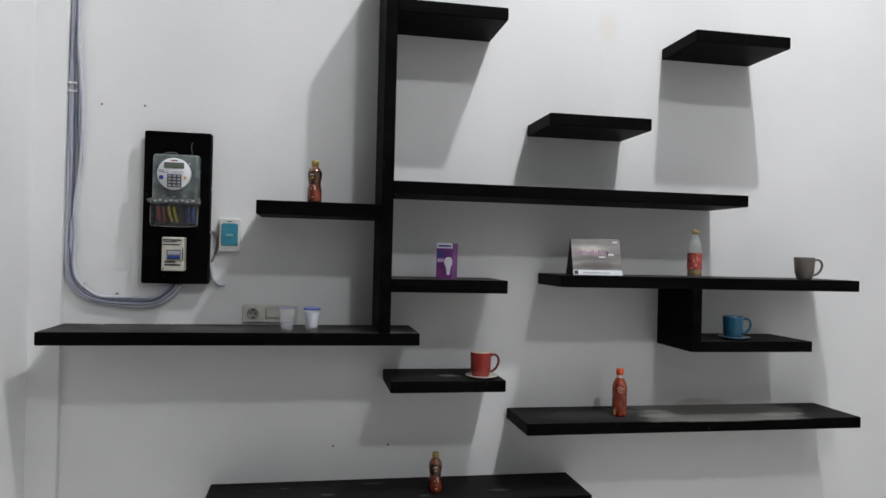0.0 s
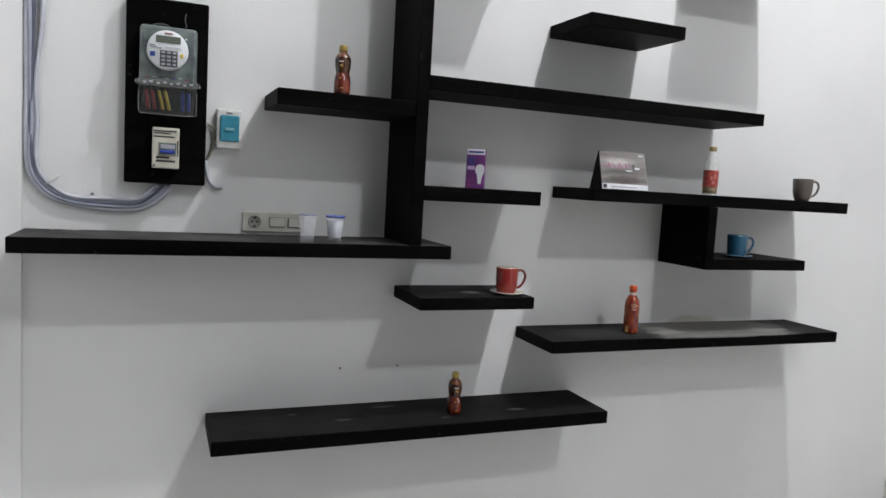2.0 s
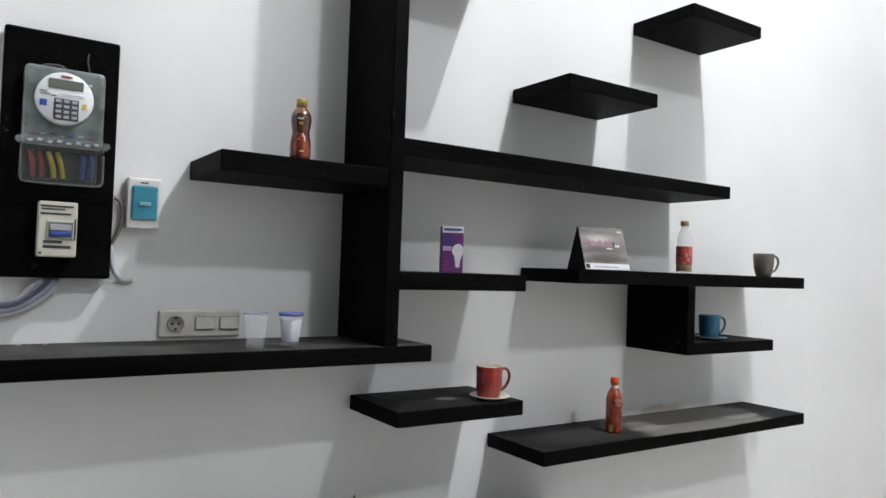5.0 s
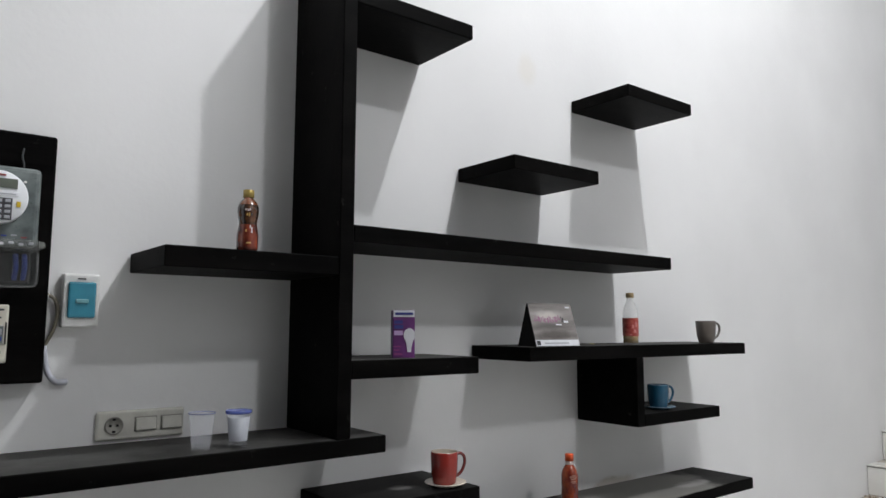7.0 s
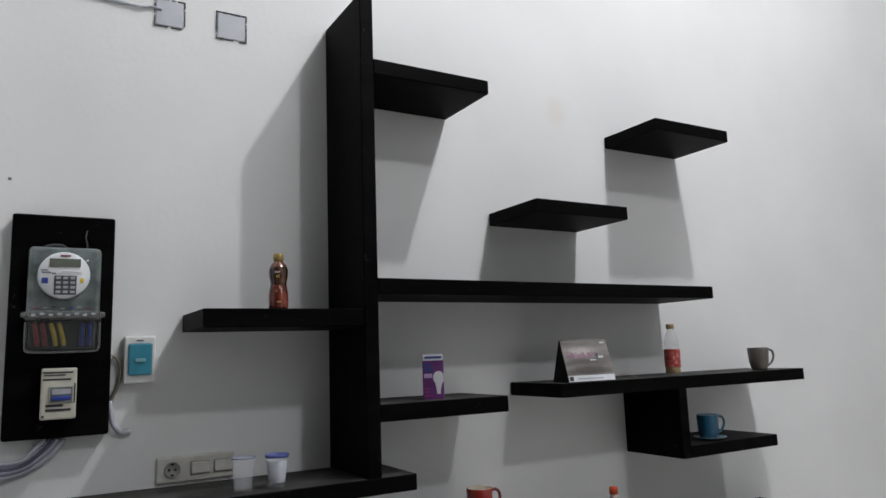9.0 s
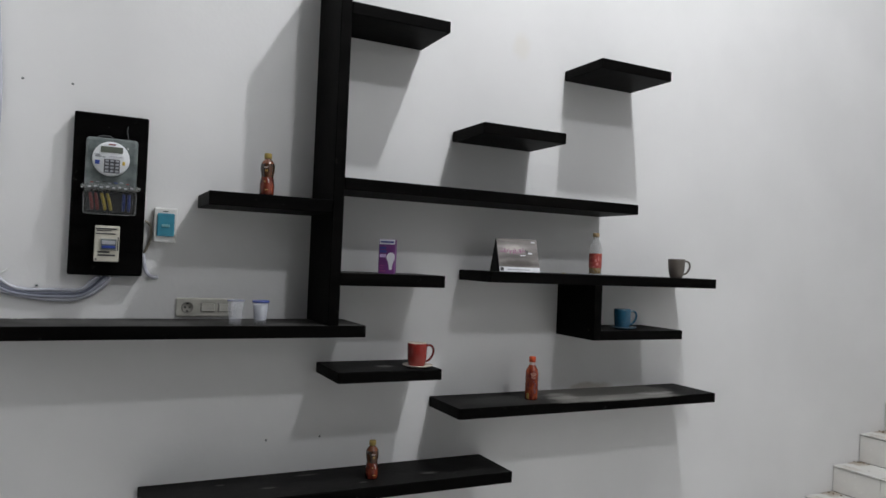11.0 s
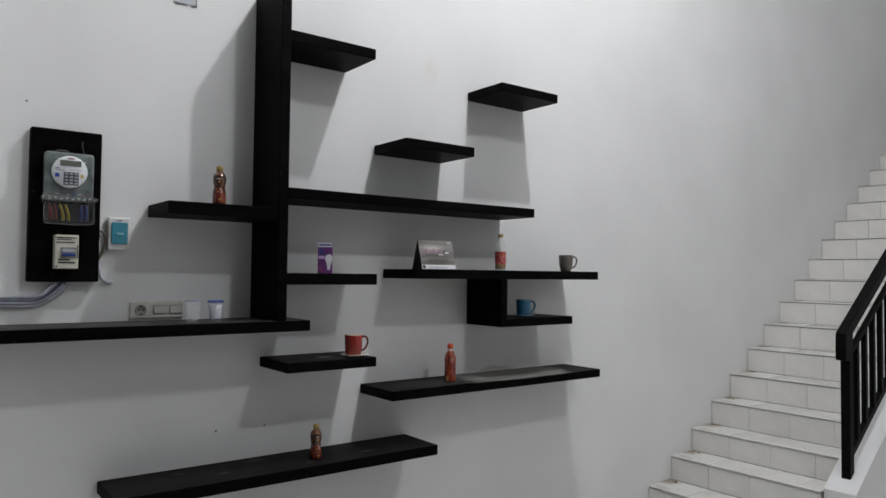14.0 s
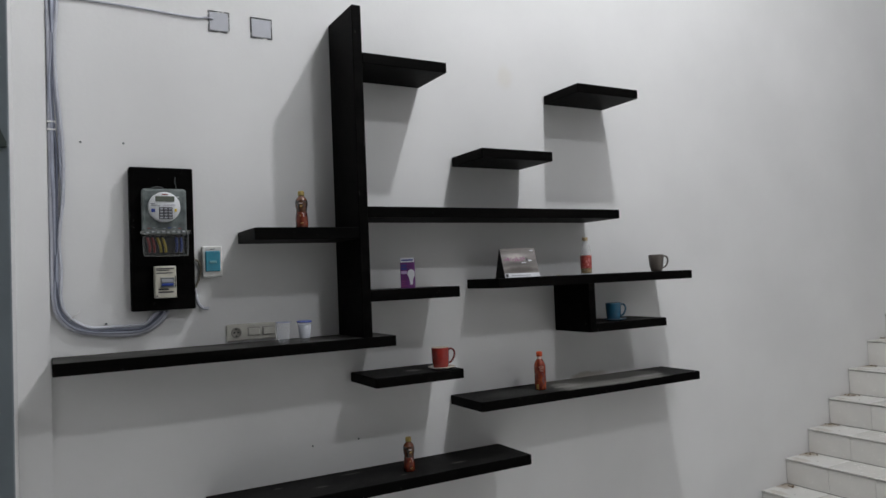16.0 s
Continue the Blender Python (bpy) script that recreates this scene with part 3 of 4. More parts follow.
part("tie", tube([(-0.797 - OX, -0.004, 1.478 - OZ), (-0.775 - OX, -0.022, 1.500 - OZ), (-0.752 - OX, -0.026, 1.518 - OZ), (-0.745 - OX, -0.010, 1.524 - OZ)], 0.0028, 6), WHITEPL, cab, "white cable tie")
part("nail", boxed(-0.658 - OX, -0.650 - OX, -0.02, -0.0005, 1.468 - OZ, 1.474 - OZ, bevel=0.001), GREYPL, cab)

lc = thing("breaker_lead", "thin brown-grey cable from the meter board to the wall", "cable", (-0.32, WY, 1.52))
part("lead", tube([(0.0, -0.012, 0.195), (0.016, -0.016, 0.185), (0.024, -0.016, 0.155), (0.018, -0.014, 0.115), (0.006, -0.010, 0.085), (-0.002, -0.008, 0.07)], 0.0045, 8), BROWNCAB, lc)
part("stub", tube([(0.0, -0.008, 0.075), (0.004, -0.012, 0.045), (0.012, -0.014, 0.012), (0.030, -0.012, -0.008), (0.054, -0.006, -0.010)], 0.0068, 8), CABLE2, lc, "white cable end bending into the wall")

sk = thing("wall_socket_panel", "ivory wall panel with one round socket and two switches", "socket", (-0.0925, WY, 1.364))
part("plate", boxed(-0.1055, 0.1055, -0.012, -0.0005, 0, 0.071, bevel=0.006, seg=3), IVORY, sk)
well = lathe([(0.0, 0.0005), (0.0165, 0.0005), (0.0185, 0.004), (0.0215, 0.004), (0.0215, 0.0), (0.0, 0.0)], 32)
bmesh.ops.rotate(well, verts=well.verts, matrix=Matrix.Rotation(radians(90), 3, "X"))
bmesh.ops.translate(well, verts=well.verts, vec=(-0.0645, -0.0125, 0.036))
sock = part("socket", well, plain("socket_well", (0.30, 0.29, 0.26), 0.5), sk, "round recessed socket")
for x, z, a, b in ((-0.0725, 0.036, 0.003, 0.003), (-0.0565, 0.036, 0.003, 0.003), (-0.0645, 0.021, 0.004, 0.003), (-0.0645, 0.051, 0.004, 0.003)):
    part("hole", boxed(x - a, x + a, -0.0148, -0.0128, z - b, z + b, bevel=0.0008), DARK, sock)
for x in (0.0100, 0.0735):
    part("switch_frame", boxed(x - 0.027, x + 0.027, -0.0135, -0.0122, 0.018, 0.054, bevel=0.0005), plain("switch_gap", (0.30, 0.29, 0.26), 0.5), sk)
    rk = boxed(x - 0.0245, x + 0.0245, -0.018, -0.0137, 0.0205, 0.0515, bevel=0.002)
    for v in rk.verts:
        v.co.y -= 0.003 * (0.0515 - v.co.z) / 0.031 if v.co.y < -0.015 else 0
    part("rocker", rk, IVORY, sk)

# two patched boxes high on the wall, and the wire that runs into one
for x0, x1, z0, z1, lab in ((-0.232, -0.146, 2.690, 2.777, "square grey cover plate with ragged dark edges and a wire"), (-0.052, 0.040, 2.685, 2.773, "square grey cover plate with ragged dark edges")):
    jb = thing("junction_plate", lab, "junction box", ((x0 + x1) / 2, WY, z0), group="junction plates on the wall")
    hw, hh = (x1 - x0) / 2, z1 - z0
    part("plate", boxed(-hw + 0.004, hw - 0.004, -0.003, -0.0005, 0.004, hh - 0.004, bevel=0.001), PLATE, jb)
    rg = random.Random(int(x0 * 1000))
    ring = bmesh.new()
    for (ax, az), (bx, bz) in (((-hw, 0), (hw, 0)), ((hw, 0), (hw, hh)), ((hw, hh), (-hw, hh)), ((-hw, hh), (-hw, 0))):
        for s in range(9):
            if rg.random() < 0.12:
                continue
            px, pz = ax + (bx - ax) * (s + 0.5) / 9, az + (bz - az) * (s + 0.5) / 9
            lx, lz = abs(bx - ax) / 18 + 0.001, abs(bz - az) / 18 + 0.001
            t = rg.uniform(0.0004, 0.0020)
            box(ring, px - max(lx, t), px + max(lx, t), -0.0045, -0.0006, pz - max(lz, t) + rg.uniform(-0.001, 0.001), pz + max(lz, t))
    part("edge", ring, GAP, jb, "ragged dark gap round the plate")
wr = thing("surface_wire", "thin white wire along the wall to the cover plate", "cable", (-0.50, WY, 2.743))
part("wire", tube([(-0.325, -0.010, 0.006), (-0.25, -0.006, 0.004), (-0.12, -0.005, 0.004), (0.0, -0.006, 0.001), (0.10, -0.005, -0.003), (0.20, -0.006, -0.006), (0.235, -0.008, -0.006), (0.25, -0.005, 0.000), (0.272, -0.005, 0.000), (0.288, -0.006, -0.002)], 0.0042, 8), CABLE2, wr)

for x, z in ((-0.729, 2.183), (-0.576, 2.186), (0.165, 0.873), (0.384, 0.873)):
    pl = lathe([(0.0, 0.0015), (0.003, 0.0015), (0.0045, 0.0), (0.0, 0.0)], 12)
    bmesh.ops.rotate(pl, verts=pl.verts, matrix=Matrix.Rotation(radians(90), 3, "X"))
    ob = part("wall_plug", pl, GREYPL)
    ob.location = (x, WY - 0.0002, z)
    tagged(ob, "small grey plug in an old screw hole", "wall plug", "plugs in the wall")
hk = part("jamb_bracket", prism([(-0.03, 0.10), (0.012, 0.0), (0.012, -0.012), (-0.03, -0.018)], 1, -0.02, -0.0005), plain("dark_green_grey_steel", (0.05, 0.065, 0.06), 0.5))
hk.location = (-0.960, 2.385, 2.045)
tagged(hk, "dark grey-green steel bracket on the jamb", "bracket")


# ---- things on the shelves ----
def drink_glass(place, film, label):
    g = thing("drinking_glass", label, "glass", place, group="glasses on the shelf")
    prof = [(0.0, 0.0), (0.0200, 0.0), (0.0212, 0.002), (0.0242, 0.03), (0.0302, 0.086), (0.0292, 0.086), (0.0232, 0.03), (0.0205, 0.010), (0.0, 0.010)]
    part("bowl", lathe(prof, 40), GLASS, g).visible_shadow = False
    low = 0.0795 if film else 0.0845
    part("rim", lathe([(0.0296, low), (0.0310, low), (0.0316, 0.0872), (0.0301, 0.0872), (0.0296, low)], 40), RIMBLUE if film else RIMPALE, g, "blue tinted rim" if film else "pale clear rim")
    if film:
        part("sleeve", lathe([(0.0208, 0.016), (0.0268, 0.072), (0.0264, 0.072), (0.0204, 0.016), (0.0208, 0.016)], 40), FROST, g, "frosted pale film inside")


drink_glass((-0.020, 2.800, 1.3562), False, "small clear drinking glass with a faint blue rim")
drink_glass((0.068, 2.798, 1.3562), True, "small frosted drinking glass with a blue rim")


def energy_bottle(place, turn):
    b = thing("drink_bottle", "small waisted red and black drink bottle with gold cap", "bottle", place, turn, "waisted drink bottles")
    part("lower_body", lathe([(0.0, 0.0), (0.022, 0.0), (0.0255, 0.003), (0.0265, 0.010), (0.0265, 0.040), (0.0245, 0.054), (0.0222, 0.066)], 36), DRINKRED, b, "red-brown lower body")
    part("upper_body", lathe([(0.0222, 0.0661), (0.0224, 0.074), (0.0248, 0.086), (0.0262, 0.098), (0.0262, 0.108), (0.0245, 0.116)], 36), DRINKBLACK, b, "black label with gold print")
    part("shoulder", lathe([(0.0245, 0.1161), (0.0200, 0.125), (0.0140, 0.131), (0.0118, 0.134), (0.0118, 0.138), (0.0, 0.138)], 36), DRINKAMBER, b, "amber shoulder")
    cap = lathe([(0.0, 0.156), (0.0125, 0.156), (0.0138, 0.1545), (0.0140, 0.1365), (0.0, 0.1365)], 28)
    for i, v in enumerate(cap.verts):
        if 0.013 < math.hypot(v.co.x, v.co.y) and i % 2:
            v.co.x *= 0.96
            v.co.y *= 0.96
    part("cap", cap, GOLDCAP, b, "ribbed gold screw cap")
    b.scale = (0.97, 0.97, 0.965)
    for a, z0, z1, r, mt, half in ((-104, 0.100, 0.1045, 0.0264, LABELPALE, 5), (-92, 0.099, 0.104, 0.0264, LABELPALE, 4), (-82, 0.100, 0.105, 0.0264, LABELPALE, 3), (-96, 0.087, 0.093, 0.0256, LABELGOLD, 5), (-84, 0.085, 0.095, 0.0256, LABELGOLD, 3), (-78, 0.056, 0.064, 0.0240, LABELPALE, 3), (-70, 0.044, 0.058, 0.0262, LABELPALE, 3), (-100, 0.046, 0.052, 0.0262, LABELGOLD, 4), (-85, 0.017, 0.020, 0.0266, LABELGOLD, 12)):
        part("print", wrap(r, z0, z1, a - half, a + half), mt, b)


def wrap(r, z0, z1, a0, a1, thick=0.0006, n=8):
    """A curved patch on a round body, from angle a0 to a1 in degrees."""
    bm = bmesh.new()
    cols = []
    for i in range(n + 1):
        a = radians(a0 + (a1 - a0) * i / n)
        cols.append([bm.verts.new((q * math.cos(a), q * math.sin(a), z)) for q, z in ((r, z0), (r + thick, z0), (r + thick, z1), (r, z1))])
    for a, b in zip(cols, cols[1:]):
        for k in range(4):
            bm.faces.new((a[k], a[(k + 1) % 4], b[(k + 1) % 4], b[k]))
    bm.faces.new(cols[0])
    bm.faces.new(cols[-1][::-1])
    bmesh.ops.recalc_face_normals(bm, faces=bm.faces)
    return bm


energy_bottle((0.066, 2.778, 1.825), -20)
energy_bottle((0.549, 2.855, 0.738), -5)

ob = thing("juice_bottle", "orange-red juice bottle with orange cap and pale print", "bottle", (1.296, 2.855, 1.015), -20)
part("body", lathe([(0.0, 0.0), (0.025, 0.0), (0.0285, 0.004), (0.0290, 0.012), (0.0282, 0.018), (0.0290, 0.024), (0.0290, 0.070), (0.0275, 0.078), (0.0290, 0.086), (0.0288, 0.118), (0.0250, 0.134), (0.0170, 0.148), (0.0130, 0.154)], 40), DRINKORANGE, ob, "orange-red printed body")
part("neck", lathe([(0.0130, 0.1541), (0.0128, 0.166), (0.0, 0.166)], 30), LABELPALE, ob, "pale amber neck")
part("cap", lathe([(0.0, 0.190), (0.0135, 0.190), (0.0148, 0.188), (0.0150, 0.1665), (0.0, 0.1665)], 30), ORANGECAP, ob, "bright orange screw cap")
JUICEPRINT = plain("peach_print", (0.50, 0.27, 0.20), 0.45)
for a, z0, z1, half in ((-112, 0.113, 0.117, 4), (-106, 0.108, 0.121, 2), (-99, 0.106, 0.110, 5), (-97, 0.113, 0.122, 2), (-89, 0.105, 0.123, 2), (-83, 0.116, 0.121, 3),
                        (-80, 0.107, 0.112, 4), (-73, 0.108, 0.121, 2), (-66, 0.111, 0.116, 3), (-90, 0.099, 0.1015, 20), (-84, 0.0945, 0.0965, 12)):
    part("print", wrap(0.0288, z0, z1, a - half, a + half), JUICEPRINT, ob, "pale print")
for a, z0, z1, half in ((-84, 0.078, 0.086, 3), (-72, 0.056, 0.076, 4), (-72, 0.030, 0.050, 5), (-84, 0.042, 0.062, 3)):
    part("print", wrap(0.0291, z0, z1, a - half, a + half), plain("dark_print", (0.10, 0.03, 0.04), 0.4), ob)
part("stripe", wrap(0.0291, 0.006, 0.030, -150, -124), LABELGOLD, ob, "gold stripe")

cbt = thing("clear_bottle", "clear bottle with red label, tan cap and a little yellow drink", "bottle", (1.579, 2.796, 1.580), -30)
part("shell", lathe([(0.0, 0.0), (0.025, 0.0), (0.0285, 0.004), (0.0285, 0.105), (0.0270, 0.125), (0.0200, 0.150), (0.0130, 0.164), (0.0125, 0.174), (0.0118, 0.174), (0.0120, 0.164), (0.0190, 0.149), (0.0258, 0.124), (0.0272, 0.105), (0.0272, 0.006), (0.0, 0.006)], 40), BOTTLE, cbt).visible_shadow = False
part("drink", lathe([(0.0, 0.007), (0.0268, 0.007), (0.0268, 0.040), (0.0, 0.040)], 36), TEA, cbt, "yellow drink at the bottom")
part("label", wrap(0.0287, 0.032, 0.098, -230, 60, n=40), LABELRED, cbt, "red paper label")
for a, z0, z1, half in ((-95, 0.060, 0.074, 9), (-80, 0.044, 0.056, 10), (-70, 0.066, 0.084, 6), (-110, 0.034, 0.040, 8)):
    part("print", wrap(0.0294, z0, z1, a - half, a + half), plain("pink_label_print", (0.55, 0.20, 0.18), 0.45), cbt)
part("cap", lathe([(0.0, 0.192), (0.0138, 0.192), (0.0148, 0.190), (0.0148, 0.1745), (0.0, 0.1745)], 28), TANCAP, cbt, "tan screw cap")


def mug(place, turn, r0, r1, h, out, inner, grip, label):
    m = thing("mug", label, "mug", place, turn, "mugs on the shelves")
    part("cup", lathe([(0.0, 0.0), (r0 * 0.86, 0.0), (r0, 0.006), ((r0 * 0.35 + r1 * 0.65), h * 0.35), (r1, h - 0.004), (r1 - 0.001, h - 0.0015), (r1 - 0.0030, h - 0.0015)], 48), out, m)
    part("lining", lathe([(r1 - 0.0028, h - 0.0020), (r1 - 0.0022, h), (r1 - 0.0036, h - 0.0015), (r1 - 0.0042, h * 0.35), (r0 - 0.005, 0.010), (0.0, 0.008)], 48), inner, m, "glazed inside and rim")
    o = r1 - 0.003
    part("handle", tube([(o, 0, h * 0.86), (o + 0.014, 0, h * 0.90), (o + 0.027, 0, h * 0.80), (o + 0.030, 0, h * 0.60), (o + 0.022, 0, h * 0.38), (o + 0.010, 0, h * 0.25), (o - 0.004, 0, h * 0.20)], 0.0046, 12), grip, m)
    return m


def saucer(place, r, mt, label):
    s = lathe([(0.0, 0.0), (r * 0.55, 0.0), (r * 0.60, 0.003), (r * 0.98, 0.0105), (r, 0.012), (r * 0.97, 0.0135), (r * 0.62, 0.0065), (0.0, 0.0055)], 56)
    o = part("saucer", s, mt)
    o.location = place
    return tagged(o, label, "saucer", "saucers under the mugs")


saucer((0.712, 2.812, 1.180), 0.062, CREAMGLAZE, "cream glazed saucer under the red mug")
mug((0.707, 2.812, 1.186), -12, 0.035, 0.0405, 0.094, REDGLAZE, CREAMGLAZE, REDRIM, "brick-red glazed mug with cream inside, on a saucer")
saucer((1.777, 2.820, 1.328), 0.062, BLUEDISH, "dull blue glazed saucer under the blue mug")
mug((1.771, 2.820, 1.334), -20, 0.034, 0.041, 0.090, BLUEGLAZE, BLUEDISH, BLUEGLAZE, "teal-blue glazed mug on a dull blue saucer")
mug((2.072, 2.790, 1.580), -20, 0.030, 0.041, 0.092, TAUPE, TAUPE, TAUPE, "taupe-grey glazed mug standing alone")

# carton of a light bulb
lb = thing("bulb_carton", "purple and white cardboard carton for a light bulb", "box", (0.571, 2.836, 1.555), -29)
W2, HH = 0.0315, 0.136
part("carton", boxed(-W2, W2, -W2, W2, 0, HH, bevel=0.0012), PURPLE, lb)
part("header", boxed(-W2 + 0.001, W2 - 0.001, -W2 - 0.0010, -W2 + 0.0002, HH - 0.020, HH - 0.001), CARDWHITE, lb, "white header band")
part("brand_bar", boxed(-0.026, 0.026, -W2 - 0.0018, -W2 - 0.0009, HH - 0.014, HH - 0.007), NAVY, lb)
part("side_panel", boxed(-W2 - 0.0010, -W2 + 0.0002, -W2 + 0.001, W2 - 0.001, 0.001, HH - 0.001), PURPLEDARK, lb, "deep purple side")
for x0, x1, z0, z1, mt in ((-0.028, -0.004, 0.097, 0.106, NAVY), (-0.028, -0.002, 0.083, 0.093, NAVY), (-0.028, -0.003, 0.064, 0.077, LILAC), (-0.028, -0.008, 0.030, 0.034, MAGENTA), (-0.028, -0.012, 0.020, 0.024, MAGENTA), (-0.028, -0.004, 0.008, 0.013, MAGENTA)):
    part("print", boxed(x0, x1, -W2 - 0.0010, -W2 + 0.0002, z0, z1), mt, lb)
pic = [(0.016 + 0.017 * math.cos(a), 0.064 + 0.020 * math.sin(a)) for a in [radians(-50 + 280 * i / 24) for i in range(25)]]
pic += [(0.009, 0.030), (0.010, 0.016), (0.021, 0.016), (0.022, 0.030)]
part("bulb_print", prism([(min(x, W2 - 0.0005), z) for x, z in pic], 1, -W2 - 0.0012, -W2 + 0.0002), CARDWHITE, lb, "white printed light bulb")

# tent calendar
dc = thing("desk_calendar", "black tent-shaped desk calendar with a silver-grey printed sheet", "calendar", (1.1575, 2.812, 1.580), -3)
CW, CD, CH = 0.1005, 0.045, 0.142


def leaning(x0, x1, u0, u1, off, t):
    """A sheet on the calendar's front slope, u along the slope from 0 at the foot to 1 at the top."""
    nrm = Vector((0, -CH, CD)).normalized()
    bm = bmesh.new()
    vs = []
    for d in (off, off + t):
        for x, u in ((x0, u0), (x1, u0), (x1, u1), (x0, u1)):
            vs.append(bm.verts.new(Vector((x, -CD + CD * u, CH * u)) + nrm * d))
    for q in ((0, 1, 2, 3), (4, 7, 6, 5), (0, 4, 5, 1), (1, 5, 6, 2), (2, 6, 7, 3), (3, 7, 4, 0)):
        bm.faces.new([vs[i] for i in q])
    bmesh.ops.recalc_face_normals(bm, faces=bm.faces)
    return bm


part("stand", prism([(-CD, 0.0), (CD, 0.0), (0.001, CH), (-0.001, CH)], 0, -CW, CW), BLACKCARD, dc, "black card stand")
part("sheet", leaning(-CW + 0.002, CW - 0.001, 0.15, 0.99, 0.0005, 0.001), SILVER, dc, "silver-grey printed sheet")
part("strip", leaning(-CW + 0.002, CW - 0.001, 0.01, 0.15, 0.0005, 0.001), CARDWHITE, dc, "white strip with small print")
part("mark", leaning(-CW + 0.006, -CW + 0.022, 0.03, 0.13, 0.0014, 0.0006), BLACKINK, dc)
rg = random.Random(9)
x = -0.085
while x < 0.045:
    d = rg.uniform(0.002, 0.0065)
    part("print_bar", leaning(x, x + d, 0.57 + rg.uniform(-0.03, 0.05), 0.68 + rg.uniform(-0.05, 0.05), 0.0014, 0.0005), PINKPRINT if x < 0.0 else BLACKINK if x > 0.033 else PINKPRINT, dc)
    x += d + rg.uniform(0.0015, 0.004)
part("print_bar", leaning(0.048, 0.070, 0.55, 0.60, 0.0014, 0.0005), CARDWHITE, dc)
part("print_bar", leaning(0.010, 0.036, 0.49, 0.52, 0.0014, 0.0005), CARDWHITE, dc)
part("print_bar", leaning(0.070, 0.090, 0.90, 0.94, 0.0014, 0.0005), CARDWHITE, dc)
part("print_bar", leaning(-0.060, 0.050, 0.06, 0.085, 0.0014, 0.0005), KEY, dc)
part("binding", tube([(-CW + 0.01, 0, CH), (0, 0, CH + 0.0005), (CW - 0.01, 0, CH)], 0.002, 8), SILVER, dc, "wire binding")


# ---- tiles, last ----
TW = 0.292                      # riser tile width
j = 0.0012
riser = mesh_of("riser_tile", boxed(0, 0.010, j, TW - j, j, RISE - 0.015, bevel=0.001), TILE)
tread = mesh_of("tread_tile", boxed(-0.006, GO - 0.004, j, TW - j, -0.009, 0.0, bevel=0.002), TILE)
tread_soiled = mesh_of("tread_tile", boxed(-0.006, GO - 0.004, j, TW - j, -0.009, 0.0, bevel=0.002), TILEDIRT)
cutw = WY - SIN - 3 * TW
riser_cut = mesh_of("riser_tile", boxed(0, 0.010, TW - cutw + j, TW - j, j, RISE - 0.015, bevel=0.001), TILE)
tread_cut = mesh_of("tread_tile", boxed(-0.006, GO - 0.004, TW - cutw + j, TW - j, -0.009, 0.0, bevel=0.002), TILE)
for i in range(STEPS):
    x, z = nose(i)
    for k in range(4):
        for name, me, h in (("riser_tile", riser_cut if k == 3 else riser, nose(i - 1)[1] if i else FZ), ("tread_tile", tread_cut if k == 3 else tread_soiled if k == 0 else tread, z)):
            ob = new(name, me)
            ob.parent = stairs
            ob.location = (x - SX, WY - 0.003 - TW * (k + 1) - SIN, h)
            if name == "riser_tile":
                ob.scale.z = (z - h) / RISE
FT = 0.40
flat = mesh_of("floor_tile", boxed(0.0015, FT - 0.0015, 0.0015, FT - 0.0015, -0.0058, 0.0, bevel=0.001), FLOORTILE)
rest_v, rest_f = [], []
nx, ny = int((X1 - X0) / FT), int((WY - Y0) / FT) + 1
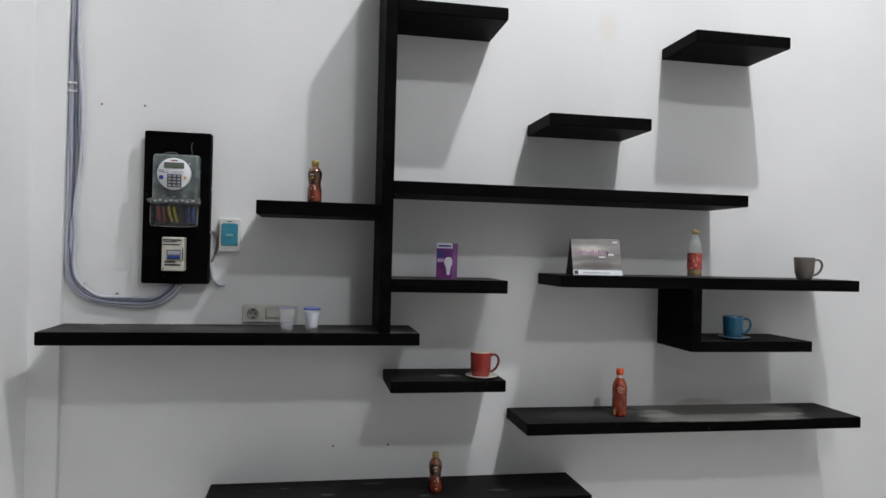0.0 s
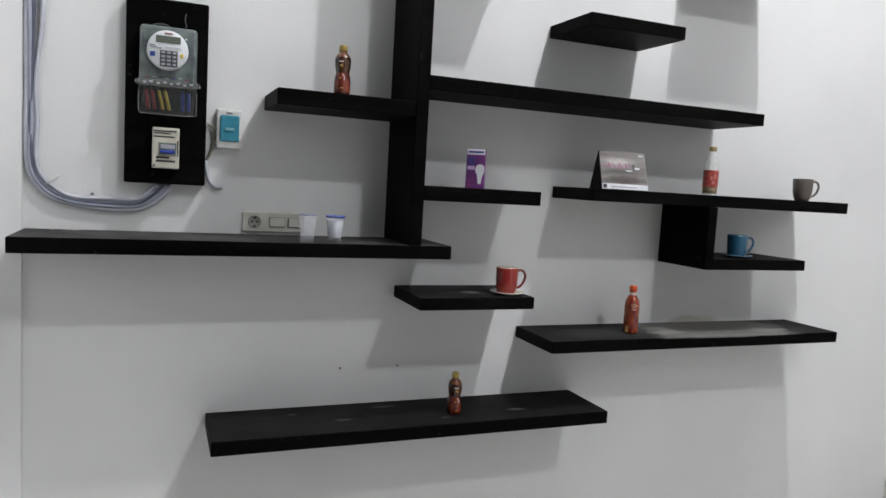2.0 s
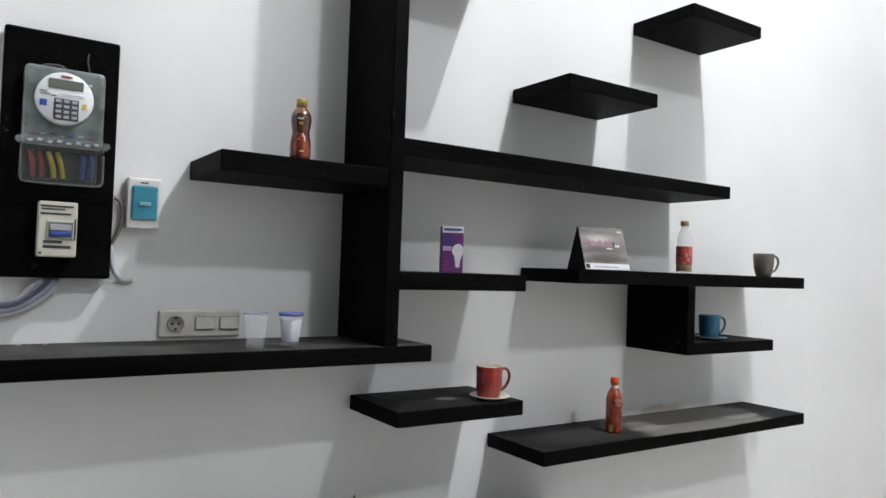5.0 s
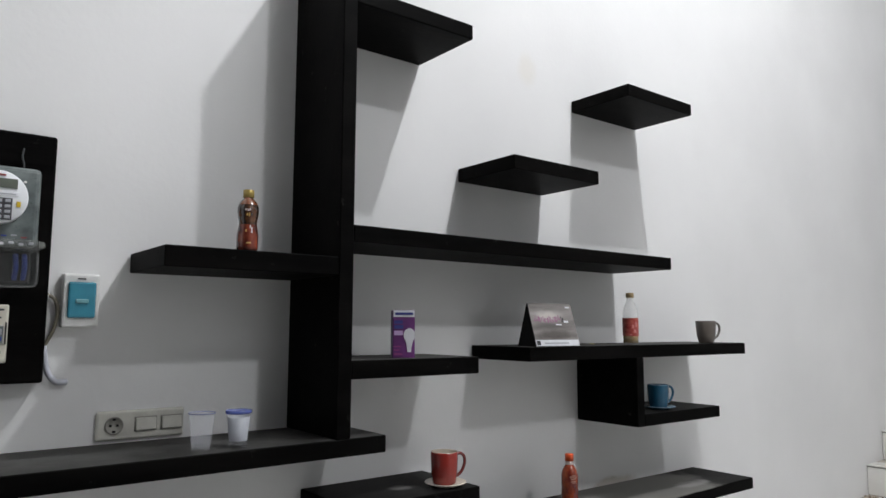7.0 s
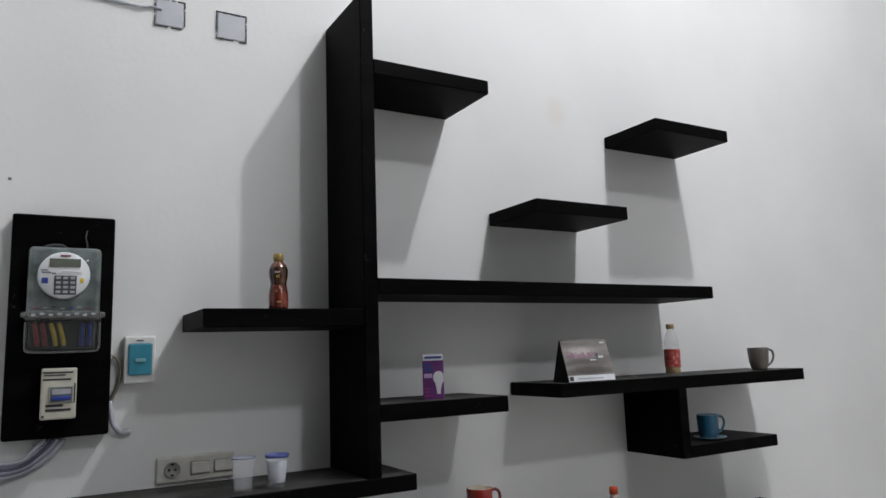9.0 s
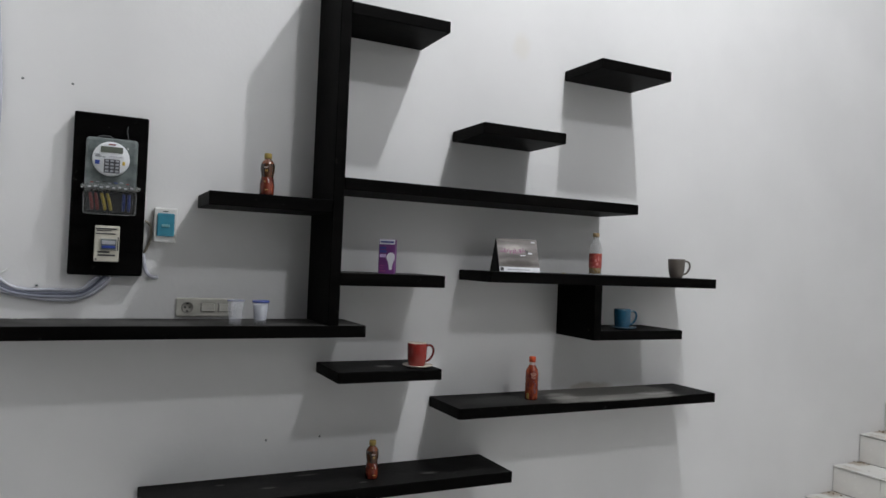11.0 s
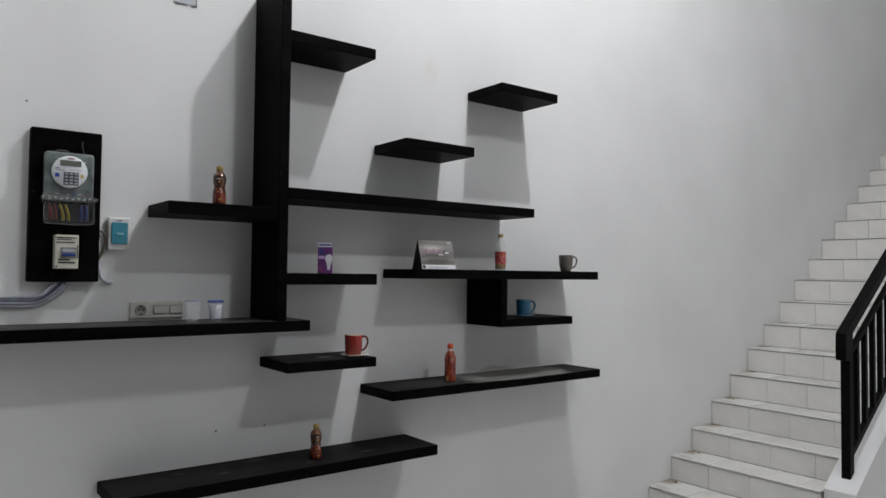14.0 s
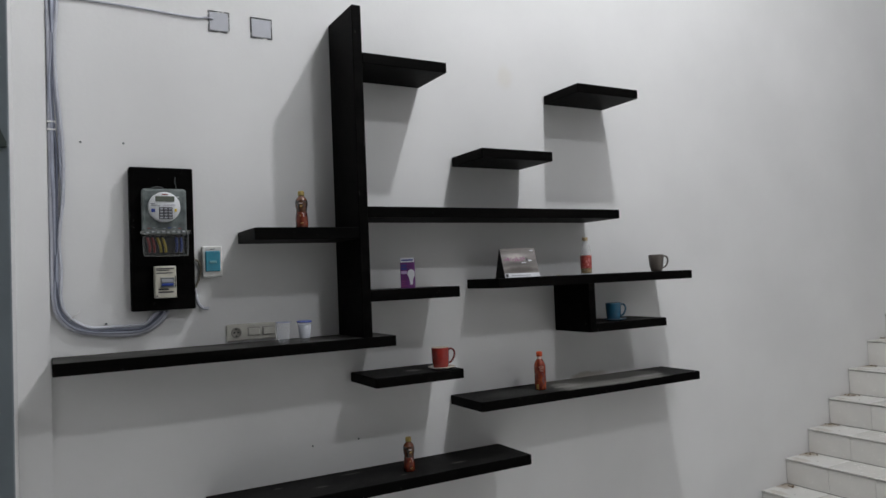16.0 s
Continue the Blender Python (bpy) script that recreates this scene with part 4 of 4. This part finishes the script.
for a in range(nx):
    for b in range(ny):
        x, y = X0 + FT * a, WY - 0.007 - FT * (b + 1)
        if y < Y0 - FT:
            continue
        if 0.0 <= x < 4.4 and y > 0.2:
            ob = new("floor_tile", flat)
            ob.parent = floor
            ob.location = (x, y, FZ)
        else:
            q = len(rest_v)
            rest_v += [(x + 0.0015, y + 0.0015, FZ), (x + FT - 0.0015, y + 0.0015, FZ), (x + FT - 0.0015, y + FT - 0.0015, FZ), (x + 0.0015, y + FT - 0.0015, FZ)]
            rest_f.append((q, q + 1, q + 2, q + 3))
me = bpy.data.meshes.new("floor_tiles")
me.from_pydata(rest_v, [], rest_f)
me.materials.append(FLOORTILE)
ob = new("floor_tiles", me)
ob.parent = floor
tagged(ob, "white ceramic floor tiles with thin joints", kind="stuff")


# crumbs of plaster and dirt
crumb_rng = random.Random(12)


def crumbs(place, spread, count, size, mt, label):
    bm = bmesh.new()
    for _ in range(count):
        s = size * crumb_rng.uniform(0.5, 1.3)
        v = bmesh.ops.create_icosphere(bm, subdivisions=1, radius=s)["verts"]
        o = Vector((crumb_rng.uniform(-1, 1) * spread[0], crumb_rng.uniform(-1, 1) * spread[1], s * 0.4))
        for q in v:
            q.co = Vector((q.co.x * crumb_rng.uniform(0.7, 1.4), q.co.y, max(q.co.z * 0.6, -s * 0.4))) + o
    ob = part("crumbs", bm, mt)
    ob.location = place
    return tagged(ob, label, "crumbs", kind="stuff")


DIRT = plain("brown_dirt", (0.20, 0.15, 0.10), 0.9)
CHIP = plain("pale_plaster_chip", (0.55, 0.54, 0.52), 0.9)
crumbs((-0.60, WY - 0.03, 1.3562), (0.18, 0.018), 14, 0.004, CHIP, "pale plaster crumbs along the shelf's back")
crumbs((1.48, 2.90, 1.580), (0.02, 0.02), 4, 0.004, plain("yellow_crumb", (0.50, 0.42, 0.20), 0.8), "small yellowish crumbs on the shelf")
for i, n, along in ((0, 12, 0.21), (1, 8, 0.22), (2, 9, 0.21), (3, 16, 0.19), (4, 8, 0.22), (5, 9, 0.20), (6, 7, 0.22), (7, 10, 0.21), (8, 8, 0.21)):
    x, z = nose(i)
    crumbs((x + along, WY - 0.05, z), (0.030, 0.045), n, 0.006, DIRT, "brown dirt crumbs in the corner of a stair tread")
